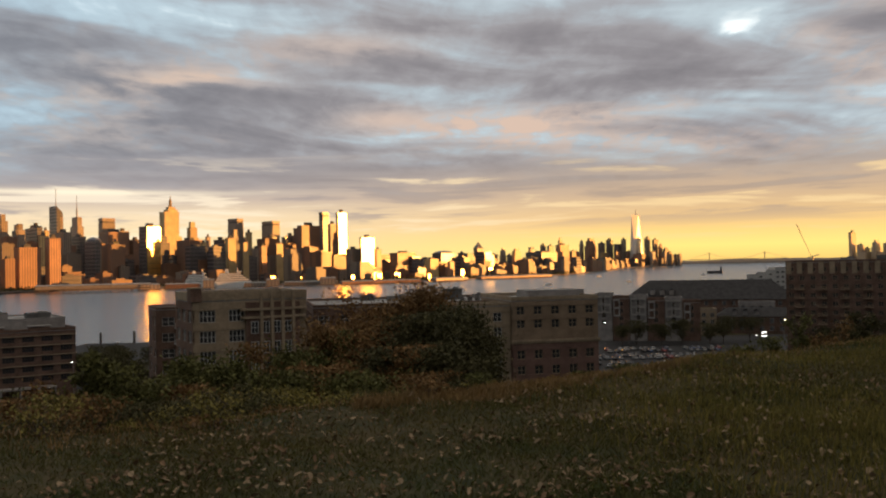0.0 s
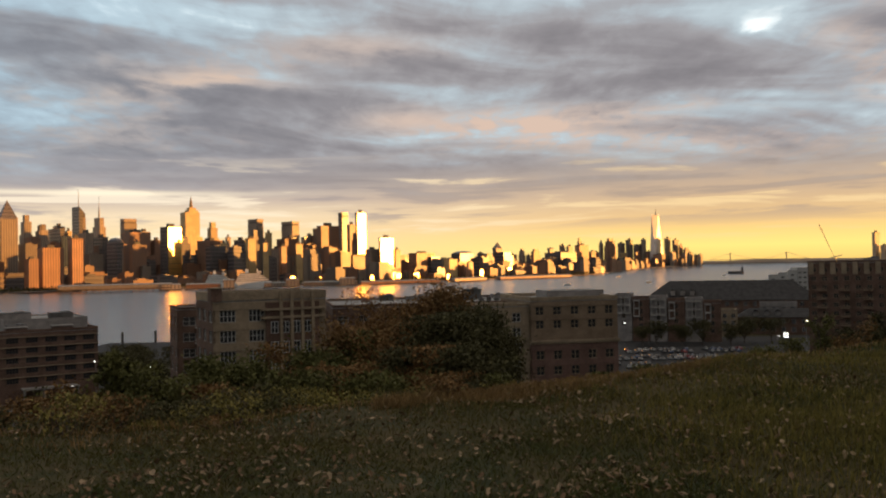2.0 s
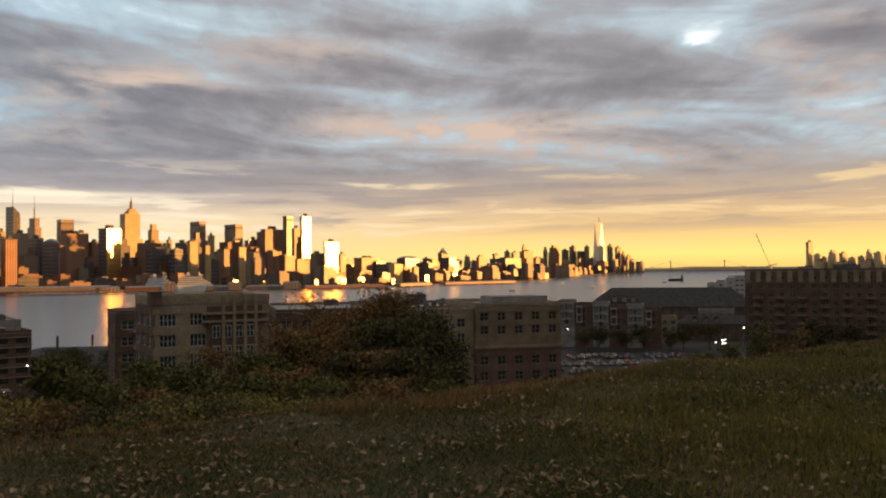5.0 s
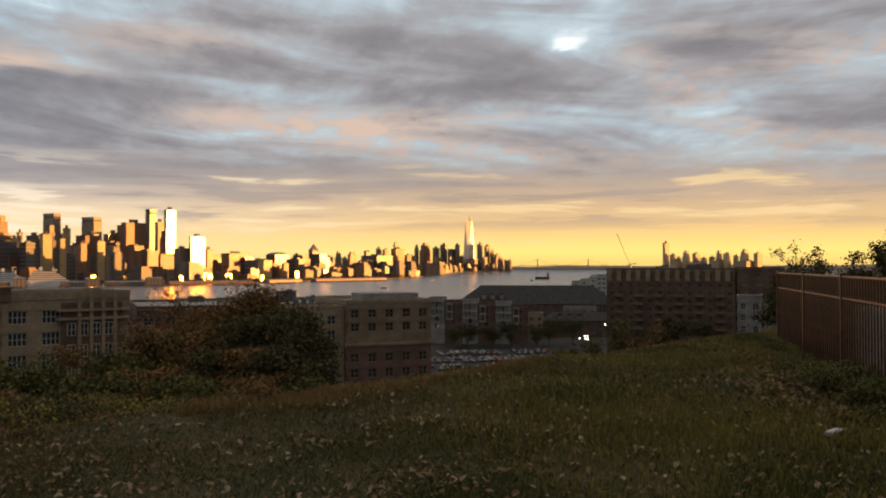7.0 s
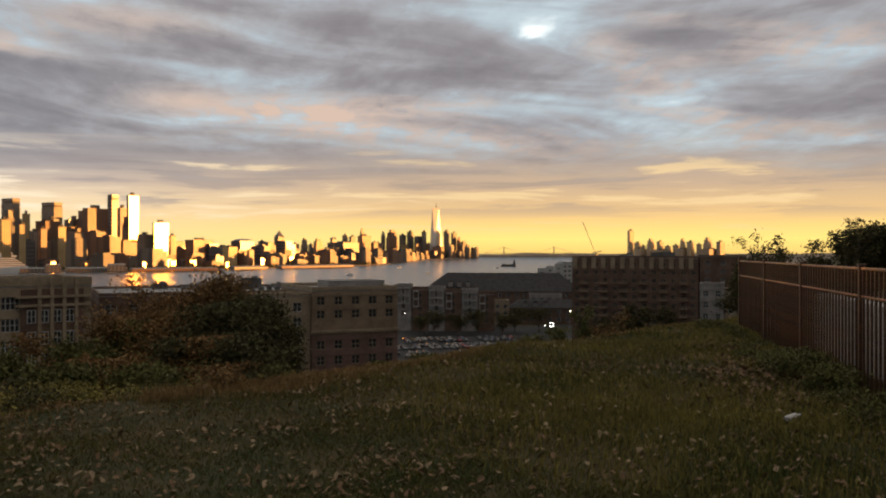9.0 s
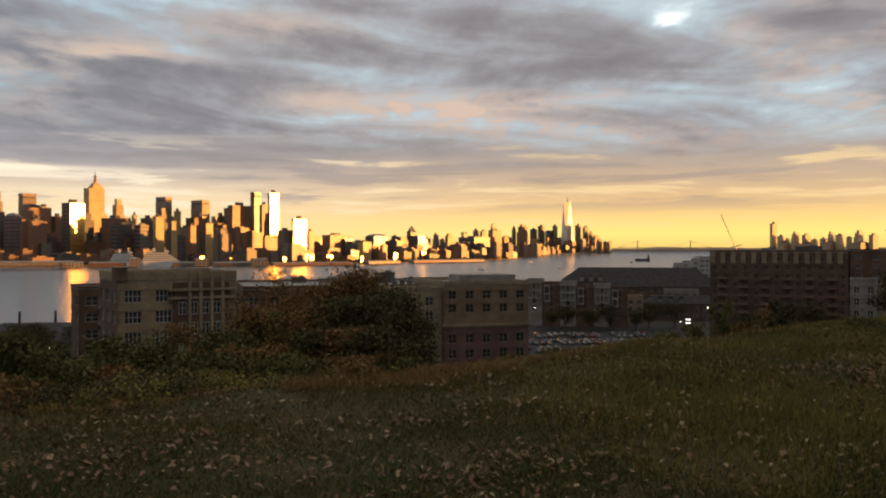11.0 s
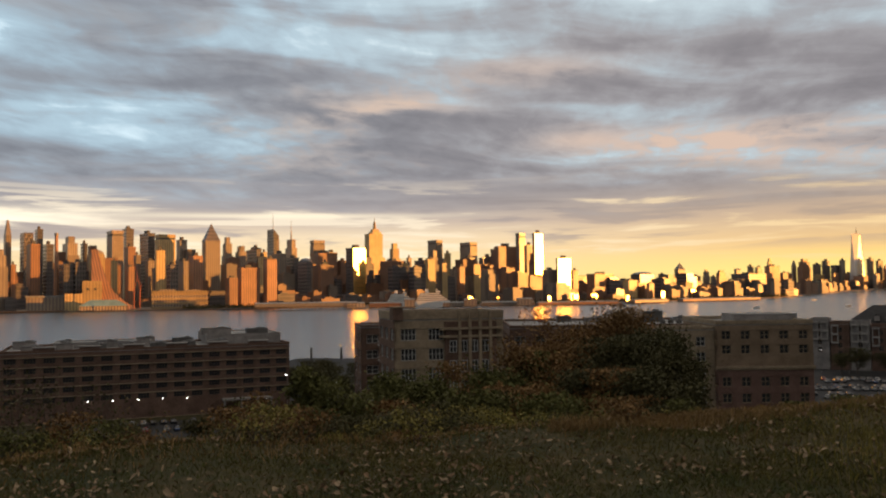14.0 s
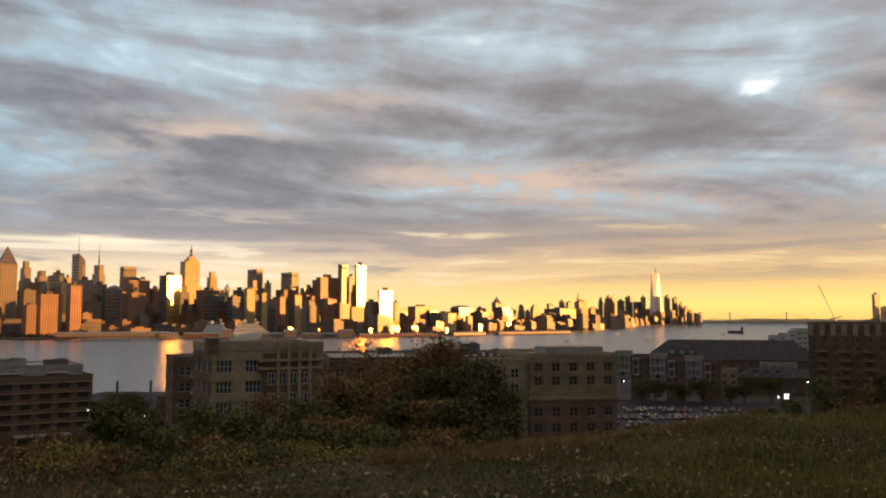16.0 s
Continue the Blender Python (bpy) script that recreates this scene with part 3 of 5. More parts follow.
low_rise(70, -46, -6, (60, 500), 14, 40)
low_rise(80, -46, -6, (300, 1100), 50, 130)
low_rise(36, -46, -6, (700, 1500), 110, 190)
low_rise(60, -6, 9, (60, 900), 14, 50)
low_rise(30, -6, 9, (300, 1100), 40, 80)
low_rise(60, 8, 15.2, (60, 320), 18, 62, 46)
for mat, bm in BLOCKS.items():
    tagged(obj("distant_blocks", from_bm("distant_blocks", bm, mat)), {STONE: "packed grey limestone city blocks on the far bank", BRICKY: "packed reddish brick city blocks on the far bank", OCHRE: "packed sunlit ochre masonry city blocks on the far bank", PALE: "packed pale concrete city blocks on the far bank", GLASS_D: "packed dark glass city blocks on the far bank"}[mat], "city blocks", kind="stuff")

# ---- materials of the near bank ----
BRICK_DARK = material("dark_brown_brick", (0.122, 0.077, 0.058), 0.9, 0, 0.3, 0.25, bump=0.2)
BRICK_RED = material("plum_red_brick", (0.140, 0.086, 0.070), 0.9, 0, 0.25, 0.3, bump=0.2)
TAN_BRICK = material("dull_tan_brick", (0.190, 0.138, 0.094), 0.9, 0, 0.22, 0.3, bump=0.2)
STUCCO = material("weathered_beige_stucco", (0.245, 0.19, 0.13), 0.9, 0, 0.22, 0.2, bump=0.15)
PALE_STUCCO = material("pale_grey_stucco", (0.30, 0.28, 0.255), 0.8, 0, 0.2, 0.4)
CONCRETE = material("grey_concrete", (0.22, 0.20, 0.185), 0.9, 0, 0.25, 0.3, bump=0.2)
WHITE_TRIM = material("dull_white_paint", (0.36, 0.35, 0.33), 0.6, 0, 0.12, 1.0)
ROOF_GREY = material("grey_gravel_roof", (0.22, 0.21, 0.20), 0.95, 0, 0.3, 0.12)
SHINGLE = material("charcoal_shingle", (0.042, 0.040, 0.040), 0.95, 0, 0.3, 0.5, bump=0.2)
PANE = material("dark_window_glass", (0.030, 0.032, 0.036), 0.08, 0, 0.2, 0.3, spec=0.6)
ASPHALT = material("worn_asphalt", (0.030, 0.029, 0.029), 0.9, 0, 0.25, 0.1)
RUST = material("rusty_painted_iron", (0.060, 0.026, 0.014), 0.42, 0.3, 0.45, 6.0, bump=0.15)
# brighter orange copy of the rust: warm light on the rails painted in
RAIL_LIT = material("warm_lit_rusty_iron", (0.36, 0.135, 0.045), 0.38, 0.5, 0.45, 5.0, second=(0.12, 0.05, 0.022), bump=0.15)
TIMBER = material("old_wet_timber", (0.075, 0.06, 0.05), 0.9, 0, 0.3, 1.0)
TYRE = material("black_rubber", (0.02, 0.02, 0.02), 0.9, 0, 0.2, 2.0)
HULL = material("white_ship_paint", (0.72, 0.70, 0.66), 0.5, 0, 0.08, 0.05)
HULL_DARK = material("dark_ship_hull", (0.06, 0.055, 0.06), 0.6, 0, 0.2, 0.05)
TEAL = material("weathered_teal_metal_roof", (0.16, 0.24, 0.23), 0.6, 0.2, 0.2, 0.05)
CRANE_RED = material("faded_red_crane_paint", (0.36, 0.11, 0.07), 0.6, 0.1, 0.2, 0.3)
# colour holds the distance haze of the hills and the bridge
HAZY = material("haze_tinted_distance", (0.34, 0.27, 0.21), 1.0, 0, 0.1, 0.002)


def glow(name, colour, strength):
    m = bpy.data.materials.new(name)
    m.use_nodes = True
    b = m.node_tree.nodes["Principled BSDF"]
    b.inputs["Base Color"].default_value = (*colour, 1)
    b.inputs["Emission Color"].default_value = (*colour, 1)
    b.inputs["Emission Strength"].default_value = strength
    return m


LAMP_WHITE = glow("cold_lamp_glass", (1.0, 0.96, 0.88), 5.0)
LAMP_WARM = glow("warm_lamp_glass", (1.0, 0.80, 0.55), 6.0)

# ---- buildings of the near bank ----
WINDOWS = {}


def window_meshes(w, h, mullions, trim):
    """Frame with mullions, and the pane behind it; cached by size."""
    key = (round(w, 2), round(h, 2), mullions, trim.name)
    if key not in WINDOWS:
        f = 0.10
        xs = [-w / 2, -w / 2 + f]
        for i in range(mullions):
            x = -w / 2 + w * (i + 1) / (mullions + 1)
            xs += [x - 0.06, x + 0.06]
        xs += [w / 2 - f, w / 2]
        zs = [0, f, h * 0.5 - 0.04, h * 0.5 + 0.04, h - f, h]
        bm = bmesh.new()
        g = [[bm.verts.new((x, 0.06, z)) for z in zs] for x in xs]
        made = [bm.faces.new((g[i][j], g[i + 1][j], g[i + 1][j + 1], g[i][j + 1])) for i in range(len(xs) - 1) for j in range(5) if i % 2 == 0 or j % 2 == 0]
        up = bmesh.ops.extrude_face_region(bm, geom=made)
        bmesh.ops.translate(bm, verts=[v for v in up["geom"] if isinstance(v, bmesh.types.BMVert)], vec=(0, -0.12, 0))
        bmesh.ops.recalc_face_normals(bm, faces=bm.faces[:])
        fr = from_bm("window", bm, trim)
        pa = from_bm("pane", boxes((-w / 2 + f / 2, w / 2 - f / 2, 0.0, 0.03, f / 2, h - f / 2)), PANE)
        WINDOWS[key] = (fr, pa)
    return WINDOWS[key]


def block(name, p0, p1, z0, z1, depth, storey, bay, win, wall, label, mullions=1, trim=WHITE_TRIM, band=None, ledge=None, rows=99, side='l', parapet=1.0, skip=0.0, top_wall=None, flank=None):
    """A building whose front runs from p0 to p1, with recessed windows between piers and floor bands."""
    a, b = Vector((*p0, 0)), Vector((*p1, 0))
    L = (b - a).length
    thing = new(name)
    thing.matrix_basis = Matrix.Translation((p0[0], p0[1], z0)) @ pose(0, 0, 0, 0, 0, math.degrees(math.atan2(b.y - a.y, b.x - a.x)))
    H = z1 - z0
    tagged(thing, label, "apartment building")
    t = 0.35
    part("core", boxes((t, L - t, t, depth - t, 0, H - 0.1)), wall, thing)
    part("roof", boxes((0, L, 0, depth, H - 0.1, H + 0.12)), ROOF_GREY, thing)
    part("parapet", boxes((-0.1, L + 0.1, -0.1, 0.3, H + 0.12, H + parapet), (-0.1, L + 0.1, depth - 0.3, depth + 0.1, H + 0.12, H + parapet),
                          (-0.1, 0.3, 0.3, depth - 0.3, H + 0.12, H + parapet), (L - 0.3, L + 0.1, 0.3, depth - 0.3, H + 0.12, H + parapet)), top_wall or wall, thing)
    ww, wh = win
    sides = [(Matrix.Identity(4), L)]
    if "l" in side:
        sides.append((pose(0, depth, 0, 0, 0, -90), depth))       # flank on the left end
    else:
        part("end_wall", boxes((0, t, t, depth, 0, H - 0.1)), wall, thing)
    if "r" in side:
        sides.append((pose(L, 0, 0, 0, 0, 90), depth))            # flank on the right end
    else:
        part("end_wall", boxes((L - t, L, t, depth, 0, H - 0.1)), wall, thing)
    for run, (m, length) in enumerate(sides):
        skin = flank if flank and run else wall
        n = max(1, int((length - 0.8) / bay))
        pitch = length / n
        k = min(rows, int((H - 0.6) / storey))
        for i in range(n + 1):
            x0 = 0 if i == 0 else i * pitch - (pitch - ww) / 2
            x1 = length if i == n else i * pitch + (pitch - ww) / 2
            bm = boxes((x0, x1, 0, t, 0, H - 0.1))
            bm.transform(m)
            part("pier_wall", bm, skin, thing)
        for j in range(k + 1):
            top = H - 0.1 - j * storey
            low = top - (storey - wh) if j < k else 0
            if low < top:
                bm = boxes((0, length, -0.05, t - 0.02, max(low, 0), top))
                bm.transform(m)
                part("floor_band", bm, band or skin, thing)
                if ledge:
                    bm = boxes((-0.1, length + 0.1, -0.32, -0.052, max(low, 0) + 0.05, max(low, 0) + 0.3))
                    bm.transform(m)
                    part("ledge", bm, ledge, thing)
        fr, pa = window_meshes(ww, wh, mullions, trim)
        for j in range(k):
            for i in range(n):
                if random.random() < skip:
                    continue
                w = obj("window", fr, None, thing)
                w.matrix_basis = m @ Matrix.Translation(((i + 0.5) * pitch, t - 0.14, H - 0.1 - (j + 1) * storey))
                obj("pane", pa, None, w)
    return thing


def roof_unit(x, y, z, w, d, h, yaw, mat=CONCRETE):
    """Air handler on a roof: casing, lid, fan housing."""
    u = new("rooftop_unit")
    u.matrix_basis = pose(x, y, z, 0, 0, yaw)
    part("casing", boxes((-w / 2, w / 2, -d / 2, d / 2, 0, h), bevel=0.06), mat, u)
    part("lid", boxes((-w / 2 - 0.15, w / 2 + 0.15, -d / 2 - 0.15, d / 2 + 0.15, h, h + 0.18)), ROOF_DARK, u)
    part("fan_housing", rod(bmesh.new(), (w * 0.2, 0, h + 0.18), (w * 0.2, 0, h + 0.6), min(w, d) * 0.28, sides=12), ANTENNA, u)
    return tagged(u, "boxy grey ventilation unit standing on a flat roof", "ventilation unit", "rooftop units")


# long brick block on the left bank
g0, g1 = Vector((-188.2, 220.6)), Vector((-116.5, 270.4))
gd = (g1 - g0).normalized()
gn = Vector((-gd.y, gd.x))
gyaw = math.degrees(math.atan2(gd.y, gd.x))
long_block = block("apartment_block", g0, g1, 8.0, 29.6, 34, 3.05, 5.2, (3.4, 1.7), BRICK_DARK, "long dark brick apartment block with thin pale ledges", 3, trim=TIMBER, ledge=STUCCO, rows=5, parapet=0.9, side='r')
for i in range(7):
    p = g0 + gd * (8 + i * 9.5) + gn * random.uniform(7, 13)
    roof_unit(p.x, p.y, 29.7, random.uniform(4, 6.5), random.uniform(3, 5), random.uniform(1.2, 2.0), gyaw, random.choice((CONCRETE, ROOF_DARK)))
for i in range(6):
    p = g0 + gd * (12 + i * 13.0) + gn * 0.8
    b = new("roof_gable")
    b.matrix_basis = pose(p.x, p.y, 29.6, 0, 0, gyaw)
    part("gable_wall", boxes((-3, 3, -0.7, 2, 0, 1.5)), BRICK_DARK, b)
    part("coping", boxes((-3.3, 3.3, -1.0, 2.3, 1.5, 1.8)), CONCRETE, b)
    tagged(b, "raised brick bay with pale coping along a roof edge", "roof bay", "roof bays")
p = g0 + gd * 62 + gn * 14
block("penthouse_block", p, p + gd * 25, 29.7, 32.5, 30, 2.4, 6.0, (3.0, 1.2), CONCRETE, "grey concrete penthouse storey set back on a roof", 1, parapet=0.6)
p = g0 + gd * 14 + gn * 16
block("penthouse_block", p, p + gd * 30, 29.7, 31.3, 14, 1.5, 6.0, (3.0, 0.8), CONCRETE, "low grey penthouse storey on a long flat roof", 1, parapet=0.4)
p = g0 + gd * 66 + gn * 24
roof_unit(p.x, p.y, 32.7, 10, 6, 2.0, gyaw)
p = g0 + gd * 80 + gn * 22
roof_unit(p.x, p.y, 32.7, 7, 6, 1.6, gyaw, ROOF_DARK)
for i in range(5):
    p = g0 + gd * (5 + i * 12.5) + gn * random.uniform(18, 30)
    roof_unit(p.x, p.y, 29.7, random.uniform(3, 8), random.uniform(3, 5), random.uniform(1.6, 2.6), gyaw, random.choice((CONCRETE, ROOF_DARK)))
p = g0 + gd * 74 - gn * 1.2
b = new("entrance_canopy")
b.matrix_basis = pose(p.x, p.y, 8.0, 0, 0, gyaw)
part("canopy_slab", boxes((-9, 7, -3, 1.1, 4.4, 4.9)), CONCRETE, b)
for x in (-8.5, -3, 2, 6.5):
    part("column", boxes((x - 0.3, x + 0.3, -2.8, -2.2, 0, 4.4)), CONCRETE, b)
tagged(b, "grey concrete canopy over a building's street entrance", "canopy")

# tall beige and brown block with pilasters
A0, A1 = Vector((-42.3, 143.9)), Vector((-24.6, 153.0))
block("apartment_block", A0, A1, 10.0, 42.4, 15.5, 3.5, 4.4, (2.7, 2.1), STUCCO, "tall beige apartment block with wide grouped windows", 3, parapet=1.5, rows=8, flank=BRICK_DARK)
ad = (A1 - A0).normalized()
an = Vector((-ad.y, ad.x))
ayaw = math.degrees(math.atan2(ad.y, ad.x))
pil = new("pilaster_bay")
pil.matrix_basis = pose(*(A0 + ad * 9.0 - an * 0.6), 10.0, 0, 0, ayaw)
part("bay_wall", boxes((0.0, 9.5, 0.0, 0.55, 0, 32.0)), BRICK_DARK, pil)
part("cornice", boxes((-1.0, 10.6, -0.5, 0.55, 30.6, 31.0)), STUCCO, pil)
part("cornice", boxes((-1.0, 10.6, -0.35, 0.55, 29.2, 29.6)), STUCCO, pil)
for i in range(4):
    part("pilaster", boxes((2.3 + i * 1.9, 2.85 + i * 1.9, -0.4, 0.0, 12, 34.0), bevel=0.04), STUCCO, pil)
fr, pa = window_meshes(1.3, 2.1, 1, WHITE_TRIM)
for j in range(6):
    for i in range(4):
        w = obj("window", fr, None, pil)
        w.matrix_basis = Matrix.Translation((1.4 + (0 if i == 0 else 1.95 * i + 0.0), -0.08, 26.6 - j * 3.5))
        obj("pane", pa, None, w)
tagged(pil, "brown brick bay with four beige pilasters above the roofline", "facade bay")
c = A0 + ad * 0.6 + an * 0.6
b = new("corner_turret")
b.matrix_basis = pose(c.x, c.y, 42.4, 0, 0, ayaw)
part("turret_wall", boxes((-0.9, 0.9, -0.9, 2.2, 0, 2.2)), BRICK_DARK, b)
part("coping", boxes((-1.05, 1.05, -1.05, 2.35, 2.2, 2.4)), STUCCO, b)
tagged(b, "small brown brick corner turret on a roof", "turret")

# lower block behind it with balconies
block("apartment_block", (-61.0, 181.4), (-47.5, 187.7), 10.0, 39.4, 14, 3.4, 4.6, (2.6, 1.9), BRICK_DARK, "narrow dark brick block with white balconies", 1, parapet=0.6, rows=6)
for j in range(5):
    b = new("balcony")
    b.matrix_basis = pose(-57.6, 182.6, 35.4 - j * 3.4, 0, 0, 25)
    part("slab", boxes((0, 5.5, -1.5, 0.2, 0, 0.22)), WHITE_TRIM, b)
    part("railing", boxes((0, 5.5, -1.5, -1.42, 1.0, 1.08), *[(x * 0.5, x * 0.5 + 0.05, -1.49, -1.43, 0.2, 1.0) for x in range(12)]), WHITE_TRIM, b)
    tagged(b, "white balcony with an open railing on a brick wall", "balcony", "balconies")

# long low wing and the plum brick block
block("apartment_block", (-29.0, 190.0), (15.8, 199.4), 9.0, 38.7, 38, 3.4, 4.4, (2.4, 1.8), BRICK_DARK, "long dark brick wing with a pale flat roof", 1, parapet=0.7, rows=4)
for x, y, w, h in ((2.3, 222, 4.6, 2.6), (-6.0, 226, 3.0, 1.2), (-12.0, 222, 5.5, 1.0), (9.0, 228, 2.2, 0.9), (-20.0, 224, 3.6, 1.3), (13.0, 224, 3.0, 0.8)):
    roof_unit(x, y, 38.8, w, 3.0, h, 12, random.choice((CONCRETE, ROOF_DARK)))
block("apartment_block", (14.2, 179.2), (32.9, 183.0), 9.0, 31.0, 26, 3.25, 3.2, (1.8, 1.9), BRICK_RED, "plum brick lower storeys of an apartment block", 1, trim=STUCCO, parapet=0.14, skip=0.1, rows=5)
block("apartment_block", (14.2, 179.2), (32.9, 183.0), 31.15, 39.9, 26, 2.85, 3.2, (1.8, 1.8), TAN_BRICK, "tan brick upper storeys under a beige parapet", 1, trim=STUCCO, parapet=0.9, skip=0.06, top_wall=STUCCO, rows=3)
block("apartment_block", (3.2, 178.4), (13.9, 180.4), 9.0, 38.9, 9, 3.15, 3.5, (1.8, 1.9), STUCCO, "beige stuccoed wing adjoining a plum brick block", 1, trim=WHITE_TRIM, parapet=0.6, rows=7, top_wall=STUCCO)
block("penthouse_block", (18.8, 190.0), (31.6, 192.6), 40.05, 41.5, 9, 9.0, 4.0, (2.0, 1.0), CONCRETE, "low windowless grey storey set back on a brick block", 1, parapet=0.2)
for i in range(6):
    roof_unit(4.6 + i * 1.9, 212 + i * 0.5, 38.8, 1.1, 1.0, 0.5 + 0.25 * (i % 2), 12, ROOF_DARK)
b = new("string_course")
b.matrix_basis = pose(14.2, 179.2, 0, 0, 0, math.degrees(math.atan2(3.8, 18.7)))
part("moulding", boxes((-0.3, 19.4, -0.35, 0.0, 31.2, 31.7), (-0.3, 19.4, -0.2, 0.0, 30.9, 31.2)), STUCCO, b)
tagged(b, "beige stone moulding running along a brick front", "moulding")

# row of bay-fronted houses and the long hipped roof behind
for i in range(6):
    f0, f1 = i / 6, (i + 1) / 6
    x0, x1 = 76.0 + 49 * f0, 76.0 + 49 * f1 - 0.3
    y0, y1 = 429 - 13 * f0, 429 - 13 * f1
    top = 30.6 - 3.4 * f0 - (1.0 if i % 2 else 0)
    h = block("town_house", (x0, y0), (x1, y1), 8.0, top, 13, 3.6, 3.9, (1.9, 2.3), BRICK_DARK if i % 2 else CONCRETE, "tall grey terraced house with white trimmed bay windows", 1, trim=STUCCO, parapet=1.2, rows=4)
    h["group"], h["category"] = "terraced houses", "house"
    q = top - 8
    for bx in ((2.0,) if i % 2 else (2.0, 6.0)):
        part("bay_window", boxes((bx - 1.5, bx + 1.5, -0.9, -0.06, q - 8.8, q - 8.1), (bx - 1.5, bx - 1.1, -0.9, -0.06, q - 8.1, q - 1.0), (bx + 1.1, bx + 1.5, -0.9, -0.06, q - 8.1, q - 1.0), (bx - 1.6, bx + 1.6, -1.0, -0.06, q - 1.0, q - 0.3), (bx - 1.1, bx + 1.1, -0.9, -0.06, q - 5.0, q - 4.2)), PALE_STUCCO, h)


def hip_house(x0, y0, x1, y1, z0, eave, ridge, depth, inset):
    thing = new("hipped_roof_building")
    L = math.hypot(x1 - x0, y1 - y0)
    thing.matrix_basis = pose(x0, y0, z0, 0, 0, math.degrees(math.atan2(y1 - y0, x1 - x0)))
    part("wall", boxes((0, L, 0, depth, 0, eave - z0)), BRICK_DARK, thing)
    bm = bmesh.new()
    v = [bm.verts.new(c) for c in ((-0.8, -0.8, eave - z0), (L + 0.8, -0.8, eave - z0), (L + 0.8, depth + 0.8, eave - z0), (-0.8, depth + 0.8, eave - z0), (inset, depth / 2, ridge - z0), (L - inset, depth / 2, ridge - z0))]
    for f in ((0, 1, 5, 4), (2, 3, 4, 5), (1, 2, 5), (3, 0, 4), (3, 2, 1, 0)):
        bm.faces.new([v[i] for i in f])
    part("roof", bm, SHINGLE, thing)
    fr, pa = window_meshes(2.0, 2.4, 1, WHITE_TRIM)
    for i in range(int(L / 5)):
        for j in range(2):
            w = obj("window", fr, None, thing)
            w.matrix_basis = Matrix.Translation((2.5 + i * 5, -0.07, eave - z0 - 3.4 - j * 4.0))
            obj("pane", pa, None, w)
    for i in range(3):
        x = inset + 3 + i * 5.5
        zz = eave - z0 + (ridge - eave) * 0.35
        part("dormer", boxes((x - 1.2, x + 1.2, 1.2, depth * 0.34, zz - 1.2, zz + 1.6)), CONCRETE, thing, "small grey dormer")
        part("dormer_roof", frustum(bmesh.new(), 3.0, depth * 0.3, zz + 1.6, 0.1, depth * 0.3, zz + 2.7, x, depth * 0.19), SHINGLE, thing)
    return tagged(thing, "long dark building under a charcoal hipped roof", "apartment building")


hip_house(108.0, 514.0, 200.0, 482.0, 5.0, 24.3, 35.4, 30, 14)
hip_house(146.0, 458.0, 192.0, 443.0, 6.0, 17.0, 21.5, 16, 6)
block("town_house", (126.0, 452.0), (143.0, 449.0), 7.0, 21.0, 12, 3.6, 3.8, (2.0, 2.2), STUCCO, "pale terraced house beside a street", 1, parapet=0.8)
block("town_house", (164.0, 476.0), (182.0, 470.0), 6.0, 23.0, 12, 3.6, 3.8, (2.0, 2.2), CONCRETE, "grey terraced house with white window frames", 1, parapet=0.8)

# big brown block with balconies near the fence end
r0, r1 = Vector((124.6, 311.0)), Vector((166.0, 289.0))
rb = block("apartment_block", r0, r1, 8.0, 45.9, 30, 3.1, 3.4, (1.7, 1.6), BRICK_DARK, "broad brown brick apartment block with a pale top storey", 1, rows=8, trim=STUCCO, parapet=0.8)
rd = (r1 - r0).normalized()
rn = Vector((-rd.y, rd.x))
ryaw = math.degrees(math.atan2(rd.y, rd.x))
top_band = new("top_storey_cladding")
top_band.matrix_basis = pose(*(r0 - rn * 0.28), 41.9, 0, 0, ryaw)
for i in range(13):
    part("panel", boxes((i * 3.6 + 0.2, i * 3.6 + 1.9, 0, 0.22, 0, 4.3)), STUCCO, top_band)
tagged(top_band, "pale stucco panels along a top storey", "cladding")
for j in range(6):
    for i in range(6):
        p = r0 + rd * (4.5 + i * 7.4) - rn * 0.1
        b = new("balcony")
        b.matrix_basis = pose(p.x, p.y, 36.0 - j * 3.1, 0, 0, ryaw)
        part("slab", boxes((-1.6, 1.6, -1.3, 0, 0, 0.2)), TAN_BRICK, b)
        part("railing", boxes((-1.6, 1.6, -1.3, -1.2, 1.02, 1.1), *[(-1.6 + 0.2 * q, -1.54 + 0.2 * q, -1.28, -1.22, 0.2, 1.02) for q in range(17)]), TAN_BRICK, b)
        tagged(b, "concrete balcony on a brown brick front", "balcony", "balconies")
block("apartment_block", r1 + rd * 0.5, r1 + rd * 17, 8.0, 46.6, 26, 3.1, 4.0, (1.8, 1.5), BRICK_DARK, "darker brick wing of a big block", 1, rows=7, parapet=0.5)
p = r0 + rd * 34 + rn * 8
roof_unit(p.x, p.y, 46.0, 9, 5, 2.0, ryaw, ROOF_DARK)
p = r0 + rd * 20 + rn * 12
roof_unit(p.x, p.y, 46.0, 5, 4, 1.4, ryaw)

# stepped pale block by the water
for i in range(4):
    x0 = 201 + i * 5.5
    block("stepped_block", (x0, 566 - i * 2.1), (x0 + 5.3 if i < 3 else 236, (566 - i * 2.1) - 2), 3.0, 36.6 + i * 1.5, 16, 3.2, 2.6, (1.9, 1.2), WHITE_TRIM, "pale stepped block with ribbon windows by the water", 0, parapet=0.4, rows=8)
block("town_house", (158.0, 255.0), (170.0, 250.0), 8.0, 30.0, 12, 3.2, 3.0, (1.6, 1.9), STUCCO, "pale house with tall windows below the hill", 1, parapet=0.6)

